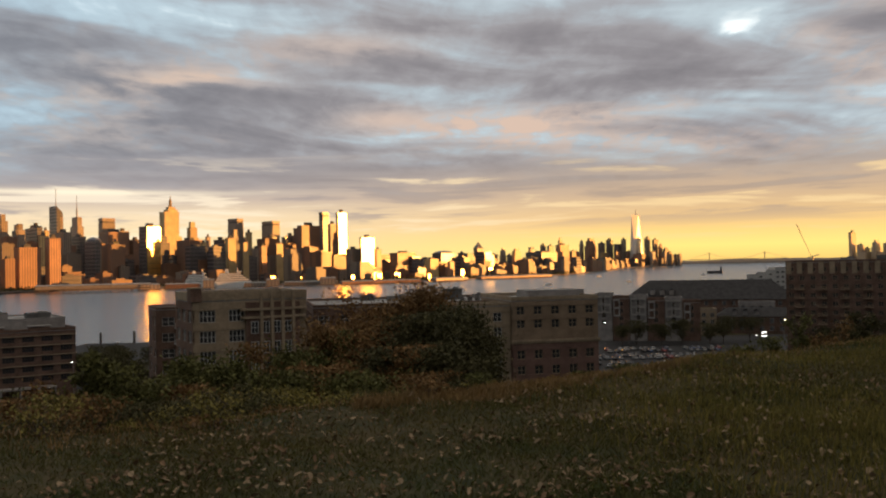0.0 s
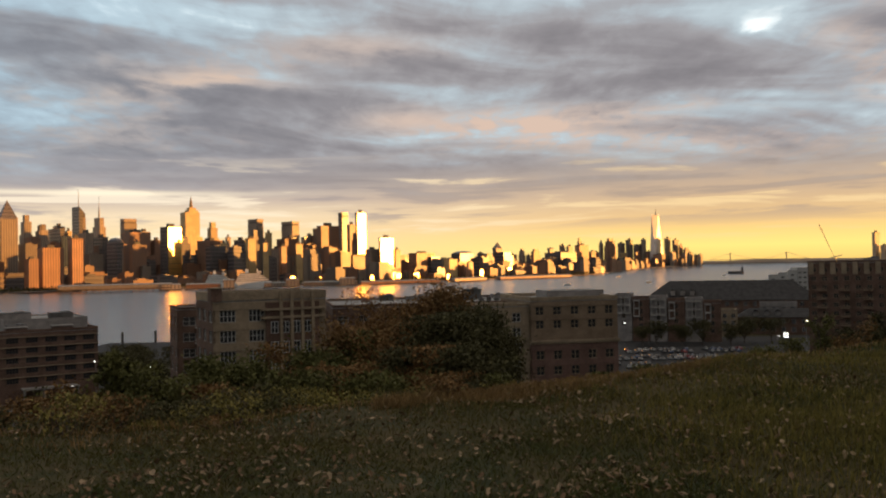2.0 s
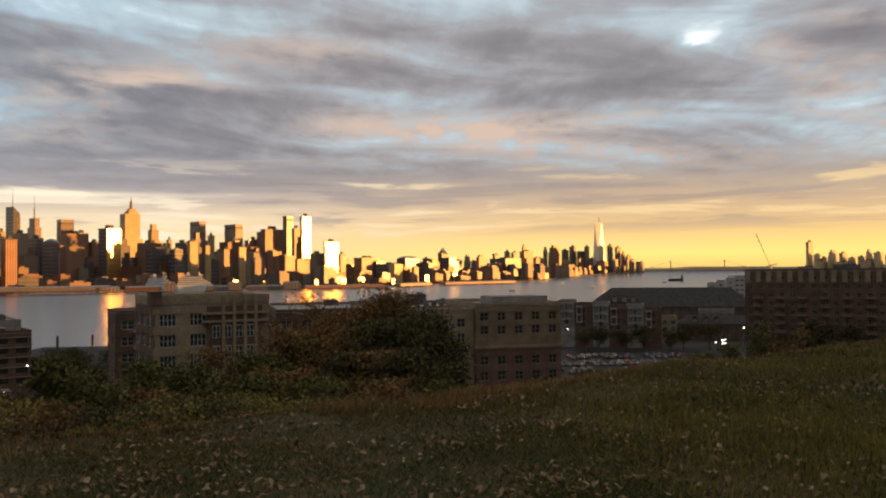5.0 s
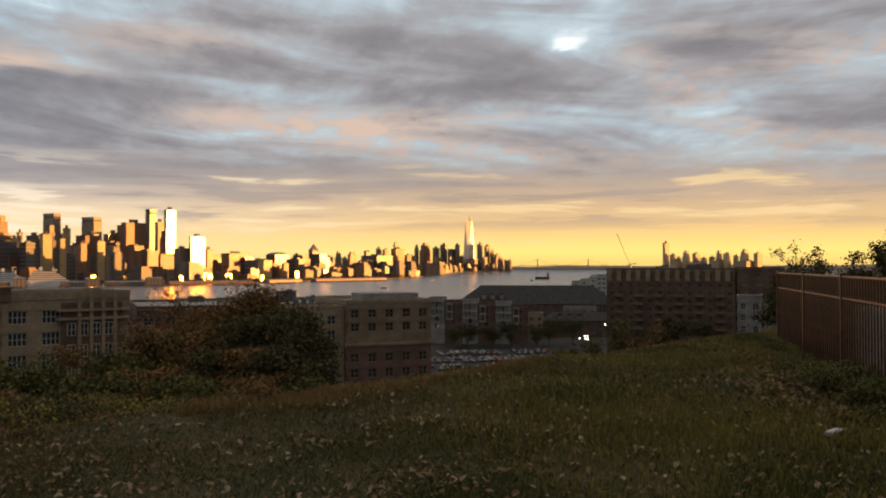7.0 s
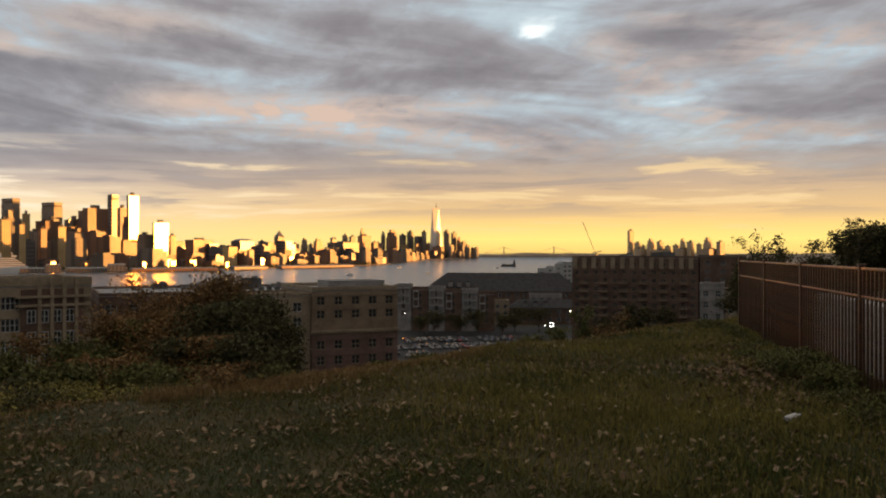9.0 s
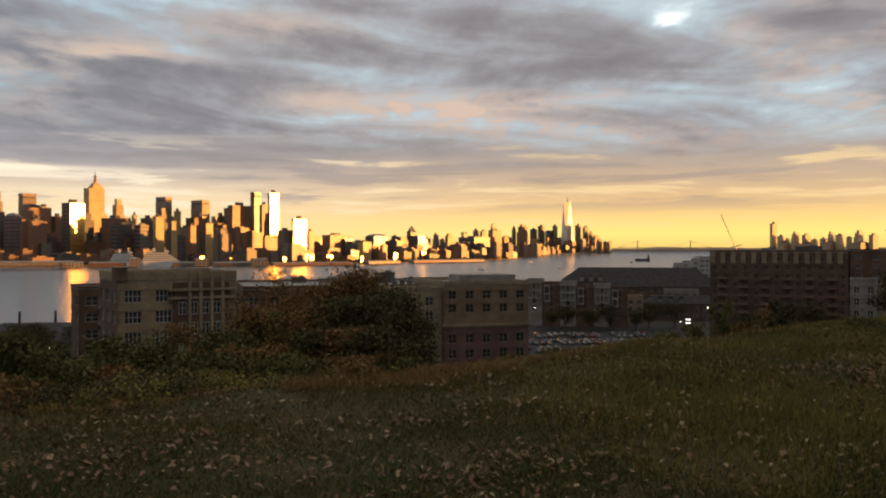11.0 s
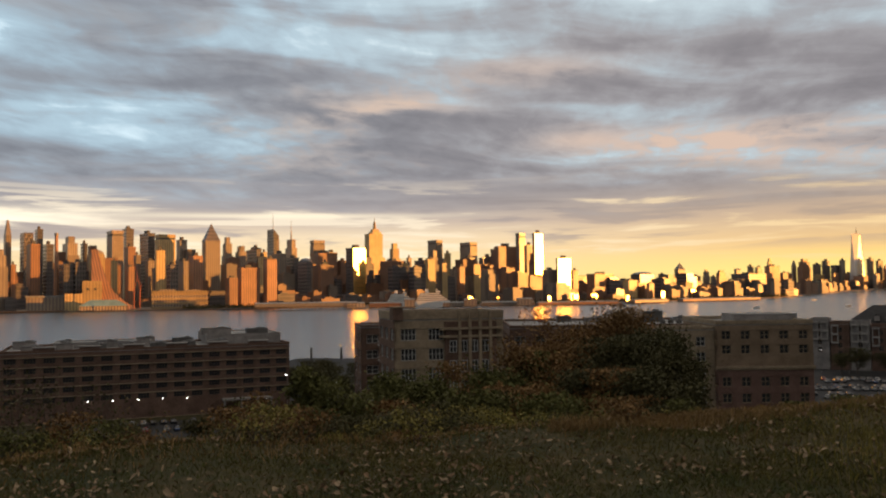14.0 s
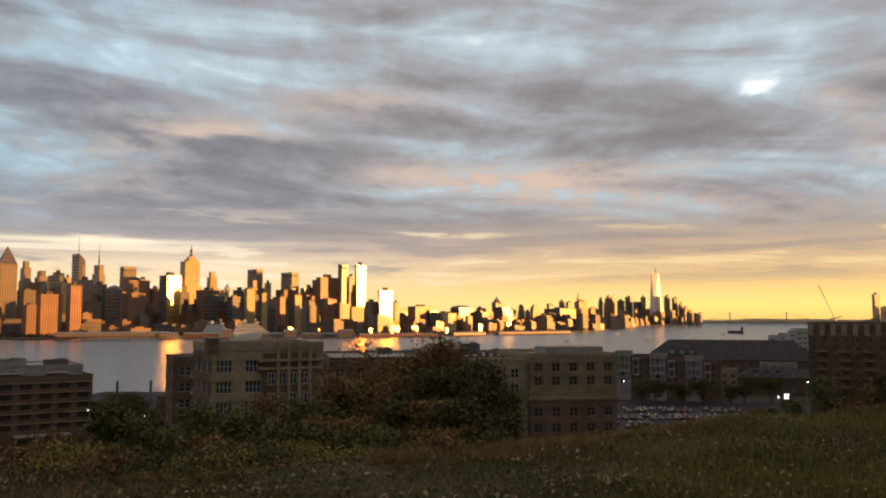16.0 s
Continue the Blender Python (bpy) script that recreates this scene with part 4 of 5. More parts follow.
block("town_house", (125.0, 217.0), (130.5, 213.5), 8.0, 39.0, 10, 3.2, 2.6, (1.4, 1.8), CONCRETE, "narrow grey house beyond the fence end", 1, parapet=0.5, rows=7)
block("town_house", (131.2, 214.0), (139.0, 209.0), 8.0, 37.6, 10, 3.2, 2.6, (1.4, 1.8), STUCCO, "weathered beige stuccoed house beyond the fence end", 1, parapet=0.5, rows=7)
# ---- parking lots, cars, street lamps ----
lot = tagged(obj("parking_lot", from_bm("parking_lot", boxes((40, 235, 250, 446, 7.6, 8.08)), ASPHALT)), "dark asphalt parking lot below the hill", "parking lot", kind="structure")
lot.matrix_basis = pose(0, -2, 0)
# no known street: dark sheet added to tone down the bright lowland
street = tagged(obj("street", from_bm("street", boxes((-196, -46, 290, 470, 7.2, 8.07)), ASPHALT)), "dark asphalt sheet added to darken the flat ground before the quay", "street", kind="structure")
lot2 = tagged(obj("parking_lot", from_bm("parking_lot", boxes((-50, 50, -16, 16, 0, 0.08)), ASPHALT)), "asphalt forecourt along a brick block", "parking lot", kind="structure")
p = g0 + gd * 42 - gn * 26
lot2.matrix_basis = pose(p.x, p.y, 8.0, 0, 0, gyaw)
PAINTS = [material("car_paint_" + n, c, 0.25, 0.2, 0.05, 1.0) for n, c in (("white", (0.38, 0.37, 0.36)), ("silver", (0.20, 0.20, 0.20)), ("black", (0.02, 0.02, 0.024)), ("grey", (0.16, 0.17, 0.18)), ("blue", (0.05, 0.08, 0.16)), ("red", (0.25, 0.03, 0.03)))]


def make_car(paint, word):
    car = new("car")
    bm = boxes((-2.2, 2.2, -0.88, 0.88, 0.32, 0.92), bevel=0.12)
    part("body", bm, paint, car)
    part("cabin", frustum(bmesh.new(), 2.7, 1.66, 0.90, 1.7, 1.3, 1.42, -0.2, 0), PANE, car)
    part("roof", boxes((-1.02, 0.62, -0.64, 0.64, 1.415, 1.46), bevel=0.02), paint, car)
    for x in (-1.35, 1.35):
        for y in (-0.86, 0.86):
            part("wheel", rod(bmesh.new(), (x, y - 0.1, 0.32), (x, y + 0.1, 0.32), 0.32, sides=12), TYRE, car)
    return tagged(car, "parked %s saloon car on dark asphalt" % word, "car", "parked cars")


CARS = [make_car(p, w) for p, w in zip(PAINTS, ("white", "silver", "black", "grey", "blue", "red"))]
used = set()


def park(x, y, z, yaw):
    i = random.choice((0, 1, 1, 2, 2, 3, 3, 4, 5, 2))
    m = pose(x, y, z, 0, 0, yaw)
    if i in used:
        copy_thing(CARS[i], m)
    else:
        used.add(i)
        CARS[i].matrix_basis = m


for row, n, y in ((0, 13, 322), (0, 14, 331), (1, 16, 347), (2, 18, 356), (4, 18, 373), (5, 18, 382)):
    for i in range(n):
        if random.random() < 0.8:
            park(56 + row * 3.2 + i * 2.9 + random.uniform(-0.2, 0.2), y - 2 + random.uniform(-0.3, 0.3), 8.08, 90 + random.uniform(-3, 3))
for row in range(2):
    for i in range(20):
        if random.random() < 0.75:
            p = g0 + gd * (14 + i * 2.9) - gn * (16 + row * 14)
            park(p.x, p.y, 8.08, gyaw + 90 + random.uniform(-3, 3))


def street_lamp(x, y, z0, z1, glass, heads=1):
    s = new("street_lamp")
    s.matrix_basis = pose(x, y, z0)
    h = z1 - z0
    part("pole", rod(bmesh.new(), (0, 0, 0), (0, 0, h), 0.12, 0.07), ANTENNA, s)
    for i in range(heads):
        dx, dz = ((i // 2) - (max(1, heads / 2) - 1) / 2) * 0.75, -0.85 * (i % 2)
        part("arm", rod(bmesh.new(), (0, 0, h - 0.1 + dz), (dx + 0.02, -0.8, h + dz), 0.05), ANTENNA, s)
        part("lamp_head", boxes((dx - 0.32, dx + 0.32, -1.15, -0.75, h + dz - 0.02, h + dz + 0.12), bevel=0.03), ANTENNA, s)
        part("lamp_glass", boxes((dx - 0.17, dx + 0.17, -1.12, -0.84, h + dz - 0.22, h + dz - 0.03), bevel=0.05), glass, s)
    return tagged(s, "lit street lamp on a slim steel pole", "street lamp", "street lamps")


for x, y, z in ((88.0, 409.0, 14.6), (77.5, 414.0, 18.3), (-103.4, 238.5, 22.9), (-63.1, 172.0, 28.6), (-104.3, 227.2, 17.4), (120.0, 330.0, 18.5), (-195.8, 225.3, 15.5)):
    street_lamp(x, y, 8.0 if y > 200 else 10.0, z, LAMP_WHITE)
street_lamp(87.2, 234.3, 8.0, 27.7, LAMP_WHITE, 4)
street_lamp(104.0, 262.0, 8.0, 29.0, LAMP_WARM)
for i in range(5):
    p = g0 + gd * (24.5 + i * 7.4) - gn * 0.5
    s = new("wall_lamp")
    s.matrix_basis = pose(p.x, p.y, 14.2 - 0.1 * i, 0, 0, gyaw)
    part("bracket", boxes((-0.08, 0.08, 0, 0.5, 0.1, 0.25)), ANTENNA, s)
    part("lamp_glass", boxes((-0.15, 0.15, -0.15, 0.15, -0.18, 0.08), bevel=0.05), LAMP_WHITE, s)
    tagged(s, "lit wall lamp on a brick block's base storey", "wall lamp", "wall lamps")

# ---- waterfront: piles, quay ----
quay = tagged(obj("quay", from_bm("quay", boxes((-190, 0, -2, 0.6, -5, 3.4)), CONCRETE)), "grey concrete quay edge along the river", "quay", kind="structure")
quay.matrix_basis = pose(0, 499, 0, 0, 0, 0)
for px, py, h in ((-186.3, 464.0, 14.2), (-169.5, 468.0, 14.4), (-153.0, 472.0, 14.6), (-178.0, 466.0, 8.5)):
    s = new("mooring_pile")
    s.matrix_basis = pose(px, py, 2.0)
    part("pile", rod(bmesh.new(), (0, 0, 0), (0, 0, h - 2), 0.75, 0.6, 10), TIMBER, s)
    part("pile_cap", rod(bmesh.new(), (0, 0, h - 2), (0, 0, h - 1.6), 0.8, 0.5, 10), ANTENNA, s)
    tagged(s, "tall dark timber mooring pile by the quay", "pile", "mooring piles")
d = new("derrick")
d.matrix_basis = pose(-230.0, 455.0, 2.5)
part("boom", rod(bmesh.new(), (0, 0, 0), (5.5, 0, 21), 0.9, 0.5, 6), TIMBER, d)
part("cabin", boxes((-2, 2, -2, 2, 0, 2.6)), TIMBER, d)
tagged(d, "dark derrick boom leaning over the quay", "derrick")

# ---- far bank: landmarks, piers, ships ----
def pier(x0, y0, x1, y1, w, z=4.0, shed=0.0, mat=CONCRETE, name="pier"):
    L = math.hypot(x1 - x0, y1 - y0)
    s = new(name)
    s.matrix_basis = pose(x0, y0, 0, 0, 0, math.degrees(math.atan2(y1 - y0, x1 - x0)))
    part("deck", boxes((0, L, -w / 2, w / 2, z - 2, z)), TIMBER, s)
    n = int(L / 14)
    part("piling", boxes(*[(i * 14 + 2, i * 14 + 3.2, sy * w / 2 - 0.6, sy * w / 2 + 0.6, -3, z - 2) for i in range(n) for sy in (-0.9, 0.9)]), TIMBER, s)["kind"] = "stuff"
    if shed:
        part("shed", boxes((3, L - 3, -w * 0.42, w * 0.42, z, z + shed)), mat, s)
        part("shed_roof", frustum(bmesh.new(), L - 4, w * 0.9, z + shed, L - 8, w * 0.2, z + shed + 3, L / 2, 0), ROOF_GREY, s)
    return tagged(s, "long low timber pier" + (" carrying a shed" if shed else " on the river"), "pier", "river piers")


pier(-885, 1849, -660, 1940, 46, 9, 7)
pier(-684, 1925, -640, 1940, 40, 4, 10, PALE)
pier(-990, 1880, -930, 2050, 40, 4)
pier(-640, 1960, -560, 1984, 30, 4, 9, BRICKY)
pier(-560, 1982, -530, 1990, 30, 4, 17, PALE)
pier(-470, 2005, -385, 2024, 24, 4, 8, STONE)
pier(-419, 2010, -385, 2018, 20, 4, 15, PALE)
pier(-385, 2060, -255, 2086, 26, 4, 7, STONE)
pier(-301, 2070, -258, 2078, 20, 4, 15, PALE)
pier(-255, 2110, -60, 2200, 26, 3.5, 5, BRICKY)
pier(-30, 2260, 60, 2380, 30, 3.5, 6, STONE)
pier(100, 2450, 330, 2640, 26, 3.5, 5, BRICKY)
pier(-1560, 1760, -1380, 1840, 40, 4)
pier(-1230, 1905, -1010, 1990, 30, 3)

wedge = new("sloping_pyramid_building")
wedge.matrix_basis = pose(-1371, 1950, 3, 0, 0, 36)
bm = bmesh.new()
rows_ = [[bm.verts.new(c) for c in ((-14, -30 + 36 * k, z), (x, -34 + 40 * k, z), (x - 4, 50 - 34 * k, z), (-14, 50 - 34 * k, z))] for z, x, k in ((0, 100, 0.0), (18, 68, 0.2), (45, 40, 0.4), (80, 22, 0.6), (118, 10, 0.8), (156, 1, 1.0))]
for lo_, hi_ in zip(rows_[:-1], rows_[1:]):
    for i in range(4):
        j = (i + 1) % 4
        bm.faces.new((lo_[i], lo_[j], hi_[j], hi_[i]))
bm.faces.new(rows_[-1])
part("sloping_facade", bm, BRICKY, wedge)
tagged(wedge, "steep sloping pyramid-like apartment building catching orange light", "apartment building")
cube = new("power_station")
cube.matrix_basis = pose(-1378, 1906, 3, 0, 0, 36)
part("boiler_house", boxes((-4, 42, -20, 30, 0, 74)), OCHRE, cube)
part("low_hall", boxes((-44, -4, -20, 30, 0, 42)), OCHRE, cube)
part("vent", boxes((6, 12, -21, -20, 50, 56)), ROOF_DARK, cube)
part("vent", boxes((24, 30, -21, -20, 50, 56)), ROOF_DARK, cube)
tagged(cube, "ochre blockhouse of a power station by the water", "power station")
hall = new("pier_hall")
hall.matrix_basis = pose(-1500, 1850, 2, 0, 0, 34)
part("hall", boxes((0, 105, -15, 15, 0, 34)), PALE, hall)
part("roof", boxes((-2, 107, -17, 17, 34, 39)), ROOF_GREY, hall)
tagged(hall, "long pale hall with a flat grey roof", "hall")
st = new("chimney_stack")
st.matrix_basis = pose(-1489.3, 1945.4, 3)
part("shaft", rod(bmesh.new(), (0, 0, 0), (0, 0, 198), 7.5, 4.2, 16), BRICKY, st)
part("rim", rod(bmesh.new(), (0, 0, 194), (0, 0, 201), 4.9, 4.9, 16), ANTENNA, st)
tagged(st, "tall tapering brick chimney stack by the river", "chimney")
tent = new("pier_shed")
tent.matrix_basis = pose(-1340, 1836, 2, 0, 0, 35)
part("wall", boxes((0, 110, -14, 14, 0, 12)), STONE, tent)
part("roof", frustum(bmesh.new(), 114, 32, 12, 60, 4, 27, 55, 0), TEAL, tent)
tagged(tent, "low shed with a weathered teal roof", "shed")
yb = new("glazed_warehouse")
yb.matrix_basis = pose(-1247, 2003, 3, 0, 0, 30)
for j in range(4):
    part("floor_slab", boxes((0, 142, -20, 20, j * 11.5, j * 11.5 + 4.5)), OCHRE, yb)
    part("glazing", boxes((1, 141, -19, 19, j * 11.5 + 4.5, j * 11.5 + 11.5)), OCHRE if j == 3 else STONE, yb)
part("roof_plant", boxes((20, 60, -12, 12, 46, 50), (80, 120, -12, 12, 46, 49)), PALE, yb)
tagged(yb, "long ochre warehouse with window bands on the waterfront", "warehouse")


def lattice_crane(x, y, z0, h, dx, mat, label):
    s = new("tower_crane")
    s.matrix_basis = pose(x, y, z0)
    w = max(1.0, h * 0.012)
    part("mast", rod(bmesh.new(), (0, 0, 0), (0, 0, h * 0.55), w, w, 4), mat, s)
    part("jib", rod(bmesh.new(), (0, 0, h * 0.5), (dx, 0, h), w * 0.8, w * 0.4, 4), mat, s)
    part("counter_jib", rod(bmesh.new(), (0, 0, h * 0.52), (-dx * 0.3, 0, h * 0.55), w, w, 4), mat, s)
    part("tie_cable", rod(bmesh.new(), (-dx * 0.3, 0, h * 0.55), (dx, 0, h), w * 0.15, w * 0.15, 4), mat, s)
    return tagged(s, label, "crane", "tower cranes")


lattice_crane(-1185, 1853, 5, 104, -14, CRANE_RED, "faded red lattice crane on the far waterfront")
lattice_crane(-1225, 1890, 5, 90, 10, CRANE_RED, "faded red lattice crane beside the warehouse")
# crane beyond the brown block: slim luffing boom on a short mast
s = new("tower_crane")
s.matrix_basis = pose(596, 1377, 30)
part("mast", rod(bmesh.new(), (0, 0, -10), (0, 0, 18), 1.2, 1.2, 4), ANTENNA, s)
part("counter_jib", rod(bmesh.new(), (-8, 0, 17), (10, 0, 21), 0.7, 0.7, 4), ANTENNA, s)
part("jib", rod(bmesh.new(), (-2, 0, 18), (-25, 0, 71), 0.35, 0.7, 4), ANTENNA, s)
tagged(s, "slim luffing crane with a raised boom against the sky", "crane", "tower cranes")


def ship(x, y, yaw, L, W, H):
    s = new("cruise_ship")
    s.matrix_basis = pose(x, y, 0, 0, 0, yaw)
    bm = bmesh.new()
    prof = [(-L / 2, 0.7), (-L * 0.42, 1.0), (L * 0.3, 1.0), (L * 0.42, 0.6), (L / 2, 0.06)]
    rows = []
    for z, k in ((0, 0.9), (H * 0.3, 1.0)):
        rows.append([[bm.verts.new((px * (1 if z else 0.96), sy * W / 2 * f * k, z)) for sy in (-1, 1)] for px, f in prof])
    for i in range(4):
        for sgn in (0, 1):
            bm.faces.new((rows[0][i][sgn], rows[0][i + 1][sgn], rows[1][i + 1][sgn], rows[1][i][sgn]))
        bm.faces.new((rows[1][i][0], rows[1][i + 1][0], rows[1][i + 1][1], rows[1][i][1]))
    bm.faces.new((rows[0][0][0], rows[1][0][0], rows[1][0][1], rows[0][0][1]))
    part("hull", bm, HULL, s)
    for j in range(5):
        z = H * (0.3 + 0.1 * j)
        part("deck", boxes((-L * (0.46 - 0.025 * j), L * (0.34 - 0.06 * j), -W * 0.46, W * 0.46, z, z + H * 0.07)), HULL, s)
        part("window_band", boxes((-L * (0.455 - 0.025 * j), L * (0.335 - 0.06 * j), -W * 0.45, W * 0.45, z + H * 0.07, z + H * 0.1)), PANE, s)
    part("bridge", boxes((L * 0.02, L * 0.12, -W * 0.5, W * 0.5, H * 0.8, H * 0.88)), HULL, s)
    part("funnel", frustum(bmesh.new(), L * 0.09, W * 0.5, H * 0.8, L * 0.06, W * 0.36, H, -L * 0.2, 0), HULL, s)
    part("radar_mast", rod(bmesh.new(), (L * 0.04, 0, H * 0.85), (L * 0.03, 0, H * 1.05), 1.0, 0.4), HULL, s)
    return tagged(s, "white cruise ship moored at a river pier", "ship", "cruise ships")


ship(-500, 2062, 14, 106, 26, 46)
ship(-588, 2078, 14, 84, 24, 43)
b = new("barge")
b.matrix_basis = pose(878, 2764, 0, 0, 0, -10)
part("hull", boxes((-24, 24, -6, 6, 0, 9), bevel=1.0), HULL_DARK, b)
part("wheelhouse", boxes((16, 22, -4, 4, 9, 20)), HULL_DARK, b)
part("mast", rod(bmesh.new(), (19, 0, 20), (19, 0, 28), 0.6, 0.3), HULL_DARK, b)
tagged(b, "dark freight barge lying on the river", "barge")


def boat(x, y, yaw, k):
    s = new("ferry")
    s.matrix_basis = pose(x, y, 0, 0, 0, yaw)
    part("hull", frustum(bmesh.new(), 17 * k, 5 * k, 0, 20 * k, 6 * k, 2.2 * k), HULL, s)
    part("cabin", boxes((-7 * k, 5 * k, -2.4 * k, 2.4 * k, 2.2 * k, 4.6 * k)), HULL, s)
    part("window_band", boxes((-6.5 * k, 4.8 * k, -2.45 * k, 2.45 * k, 3.1 * k, 3.9 * k)), PANE, s)
    part("pilot_house", boxes((1 * k, 4 * k, -1.5 * k, 1.5 * k, 4.6 * k, 6.4 * k)), HULL, s)
    return tagged(s, "small white ferry crossing the grey river", "ferry", "ferries")


boat(403, 1857, 10, 0.7)
boat(215, 1750, 5, 0.8)
boat(466, 2558, 20, 0.9)
boat(760, 2500, -10, 0.7)

br = new("suspension_bridge")
br.matrix_basis = pose(1440.1, 4620.8, 0, 0, 0, math.degrees(math.atan2(4529.6 - 4620.8, 1705.3 - 1440.1)))
BL = math.hypot(1705.3 - 1440.1, 4529.6 - 4620.8)
for x in (0, BL):
    part("tower", boxes((x - 2.4, x + 2.4, -5, -1, 34, 81), (x - 2.4, x + 2.4, 1, 5, 34, 81), (x - 2.4, x + 2.4, -5, 5, 76, 80), bevel=0.3), HAZY, br)
part("deck", boxes((-110, BL + 110, -4, 4, 44, 46.0)), HAZY, br)
for sy in (-3.5, 3.5):
    bm = bmesh.new()
    pts = [(x, sy, 48 + 31 * (2 * x / BL - 1) ** 2) for x in np.linspace(0, BL, 17)]
    pts = [(-105, sy, 46)] + pts + [(BL + 105, sy, 46)]
    for p, q in zip(pts[:-1], pts[1:]):
        rod(bm, p, q, 0.55, sides=4)
    part("main_cable", bm, HAZY, br)
tagged(br, "distant suspension bridge in a haze-tinted colour at the river mouth", "bridge")

# hills on the horizon
aa = np.radians(np.linspace(15.2, 62, 160))
crest = 42.2 + 2.0 * np.sin(aa * 40) + 1.5 * np.sin(aa * 97 + 1) + 3.0 * sstep(0.36, 0.45, aa)
P = np.stack([np.stack([4870 * np.sin(aa), 4870 * np.cos(aa), crest * 0 + 20], -1), np.stack([4872 * np.sin(aa), 4872 * np.cos(aa), crest], -1), np.stack([4890 * np.sin(aa), 4890 * np.cos(aa), crest * 0 + 20], -1)], 1)
tagged(obj("far_hills", grid_mesh("far_hills", P, HAZY)), "low hills in a haze-tinted colour along the horizon", "hills", kind="structure")

# ---- plants ----
rng = np.random.default_rng(7)


def leafy(name, a, b, scale=0.7):
    """Thin leaves that vary from clump to clump."""
    m = material(name, a, 0.75, 0, 0.3, scale, second=b, spec=0.1)
    t = m.node_tree
    E.tree = t
    bsdf = t.nodes["Principled BSDF"]
    rnd = E(t.nodes.new("ShaderNodeNewGeometry").outputs["Random Per Island"])
    old = bsdf.inputs["Base Color"].links[0].from_socket
    t.links.new(mix(rnd * 0.8, old, tuple(c * 0.5 for c in a)), bsdf.inputs["Base Color"])
    return m


LEAF_GREEN = leafy("dull_green_leaves", (0.128, 0.122, 0.038), (0.076, 0.078, 0.025))
LEAF_BROWN = leafy("russet_brown_leaves", (0.225, 0.122, 0.046), (0.130, 0.080, 0.033))
LEAF_YELLOW = leafy("yellowing_leaves", (0.260, 0.205, 0.052), (0.140, 0.122, 0.036))
LEAF_DARK = leafy("dark_evening_leaves", (0.084, 0.074, 0.031), (0.050, 0.048, 0.020))
BARK = material("grey_brown_bark", (0.085, 0.065, 0.050), 0.95, 0, 0.35, 4.0, bump=0.5)


def quads(c, s, rng, flat=0.0):
    """Diamond leaves at centres c with sizes s and random turns."""
    n = len(c)
    u = rng.normal(size=(n, 3))
    w = rng.normal(size=(n, 3))
    if flat:
        u[:, 2] *= 1 - flat
        w[:, 2] *= 1 - flat
    u /= np.linalg.norm(u, axis=1, keepdims=True)
    w -= (w * u).sum(1, keepdims=True) * u
    w /= np.linalg.norm(w, axis=1, keepdims=True)
    s = s[:, None]
    V = np.stack([c - u * s, c - w * s * 0.55, c + u * s, c + w * s * 0.55], 1)
    return V.reshape(-1, 3), np.arange(4 * n).reshape(n, 4)


def tree(name, x, y, top, width, leaf, label, n=7000, size=0.06, bare=0.0, trunk_r=0.09, category="tree", upright=0.5, low=0.25):
    """A small tree or shrub: stems that fork upwards, and leaves gathered in loose clumps round the twigs."""
    z0 = float(height(x, y)) - 0.1
    h = top - z0
    thing = new(name)
    thing.matrix_basis = pose(x, y, z0, 0, 0, rng.uniform(0, 360))
    tips = []
    main = int(rng.integers(4, 7))
    fork = h * rng.uniform(0.12, 0.25)
    small = h < 2.8
    stem = bmesh.new()
    rod(stem, (0, 0, 0), (0.02 * h, 0.01 * h, fork), trunk_r, trunk_r * 0.8, 7)
    twigs = stem if small else bmesh.new()
    for i in range(main):
        a = i / main * 6.283 + rng.uniform(-0.4, 0.4)
        reach = width / 2 * rng.uniform(0.35, 0.8) * (0.25 if i == 0 else 1)
        tipz = h * (0.93 if i == 0 else rng.uniform(0.62, 0.9))
        p0 = Vector((0.02 * h, 0.01 * h, fork))
        p1 = Vector((math.cos(a) * reach * 0.5, math.sin(a) * reach * 0.5, fork + (tipz - fork) * 0.5))
        p2 = Vector((math.cos(a) * reach, math.sin(a) * reach, tipz))
        limb = stem if small else bmesh.new()
        rod(limb, p0, p1, trunk_r * 0.6, trunk_r * 0.4, 6)
        rod(limb, p1, p2, trunk_r * 0.4, trunk_r * 0.1, 5)
        if not small:
            part("limb", limb, BARK, thing)
        for k in range(7):
            f = rng.uniform(0.15, 1.0)
            q = p1.lerp(p2, f) if f > 0.3 else p0.lerp(p1, f + 0.4)
            b = rng.uniform(0, 6.283)
            l = width * rng.uniform(0.12, 0.32)
            e = q + Vector((math.cos(b) * l, math.sin(b) * l, l * rng.uniform(0.1, 0.3 + upright * 1.6)))
            e.z = min(e.z, h * 1.0)
            rod(twigs, q, e, trunk_r * 0.18, trunk_r * 0.05, 4)
            tips += [e, q.lerp(e, 0.6)]
    if small:
        part("stem", stem, BARK, thing)["kind"] = "stuff"
    else:
        part("trunk", stem, BARK, thing)
        part("twig", twigs, BARK, thing)["kind"] = "stuff"
    tips = np.array([t[:] for t in tips])
    tips = tips[tips[:, 2] > h * low]
    pick = rng.choice(len(tips), n, p=(lambda w: w / w.sum())(rng.uniform(0.05, 1, len(tips)) ** 1.5))
    spread = width * 0.085
    c = tips[pick] + rng.normal(size=(n, 3)) * np.array([spread, spread, spread * 0.85])
    c = c[(c[:, 2] < h * 1.01) & (c[:, 2] > 0.1)]
    if bare:
        c = c[rng.random(len(c)) > bare]
    V, F = quads(c, size * rng.uniform(0.6, 1.3, len(c)), rng)
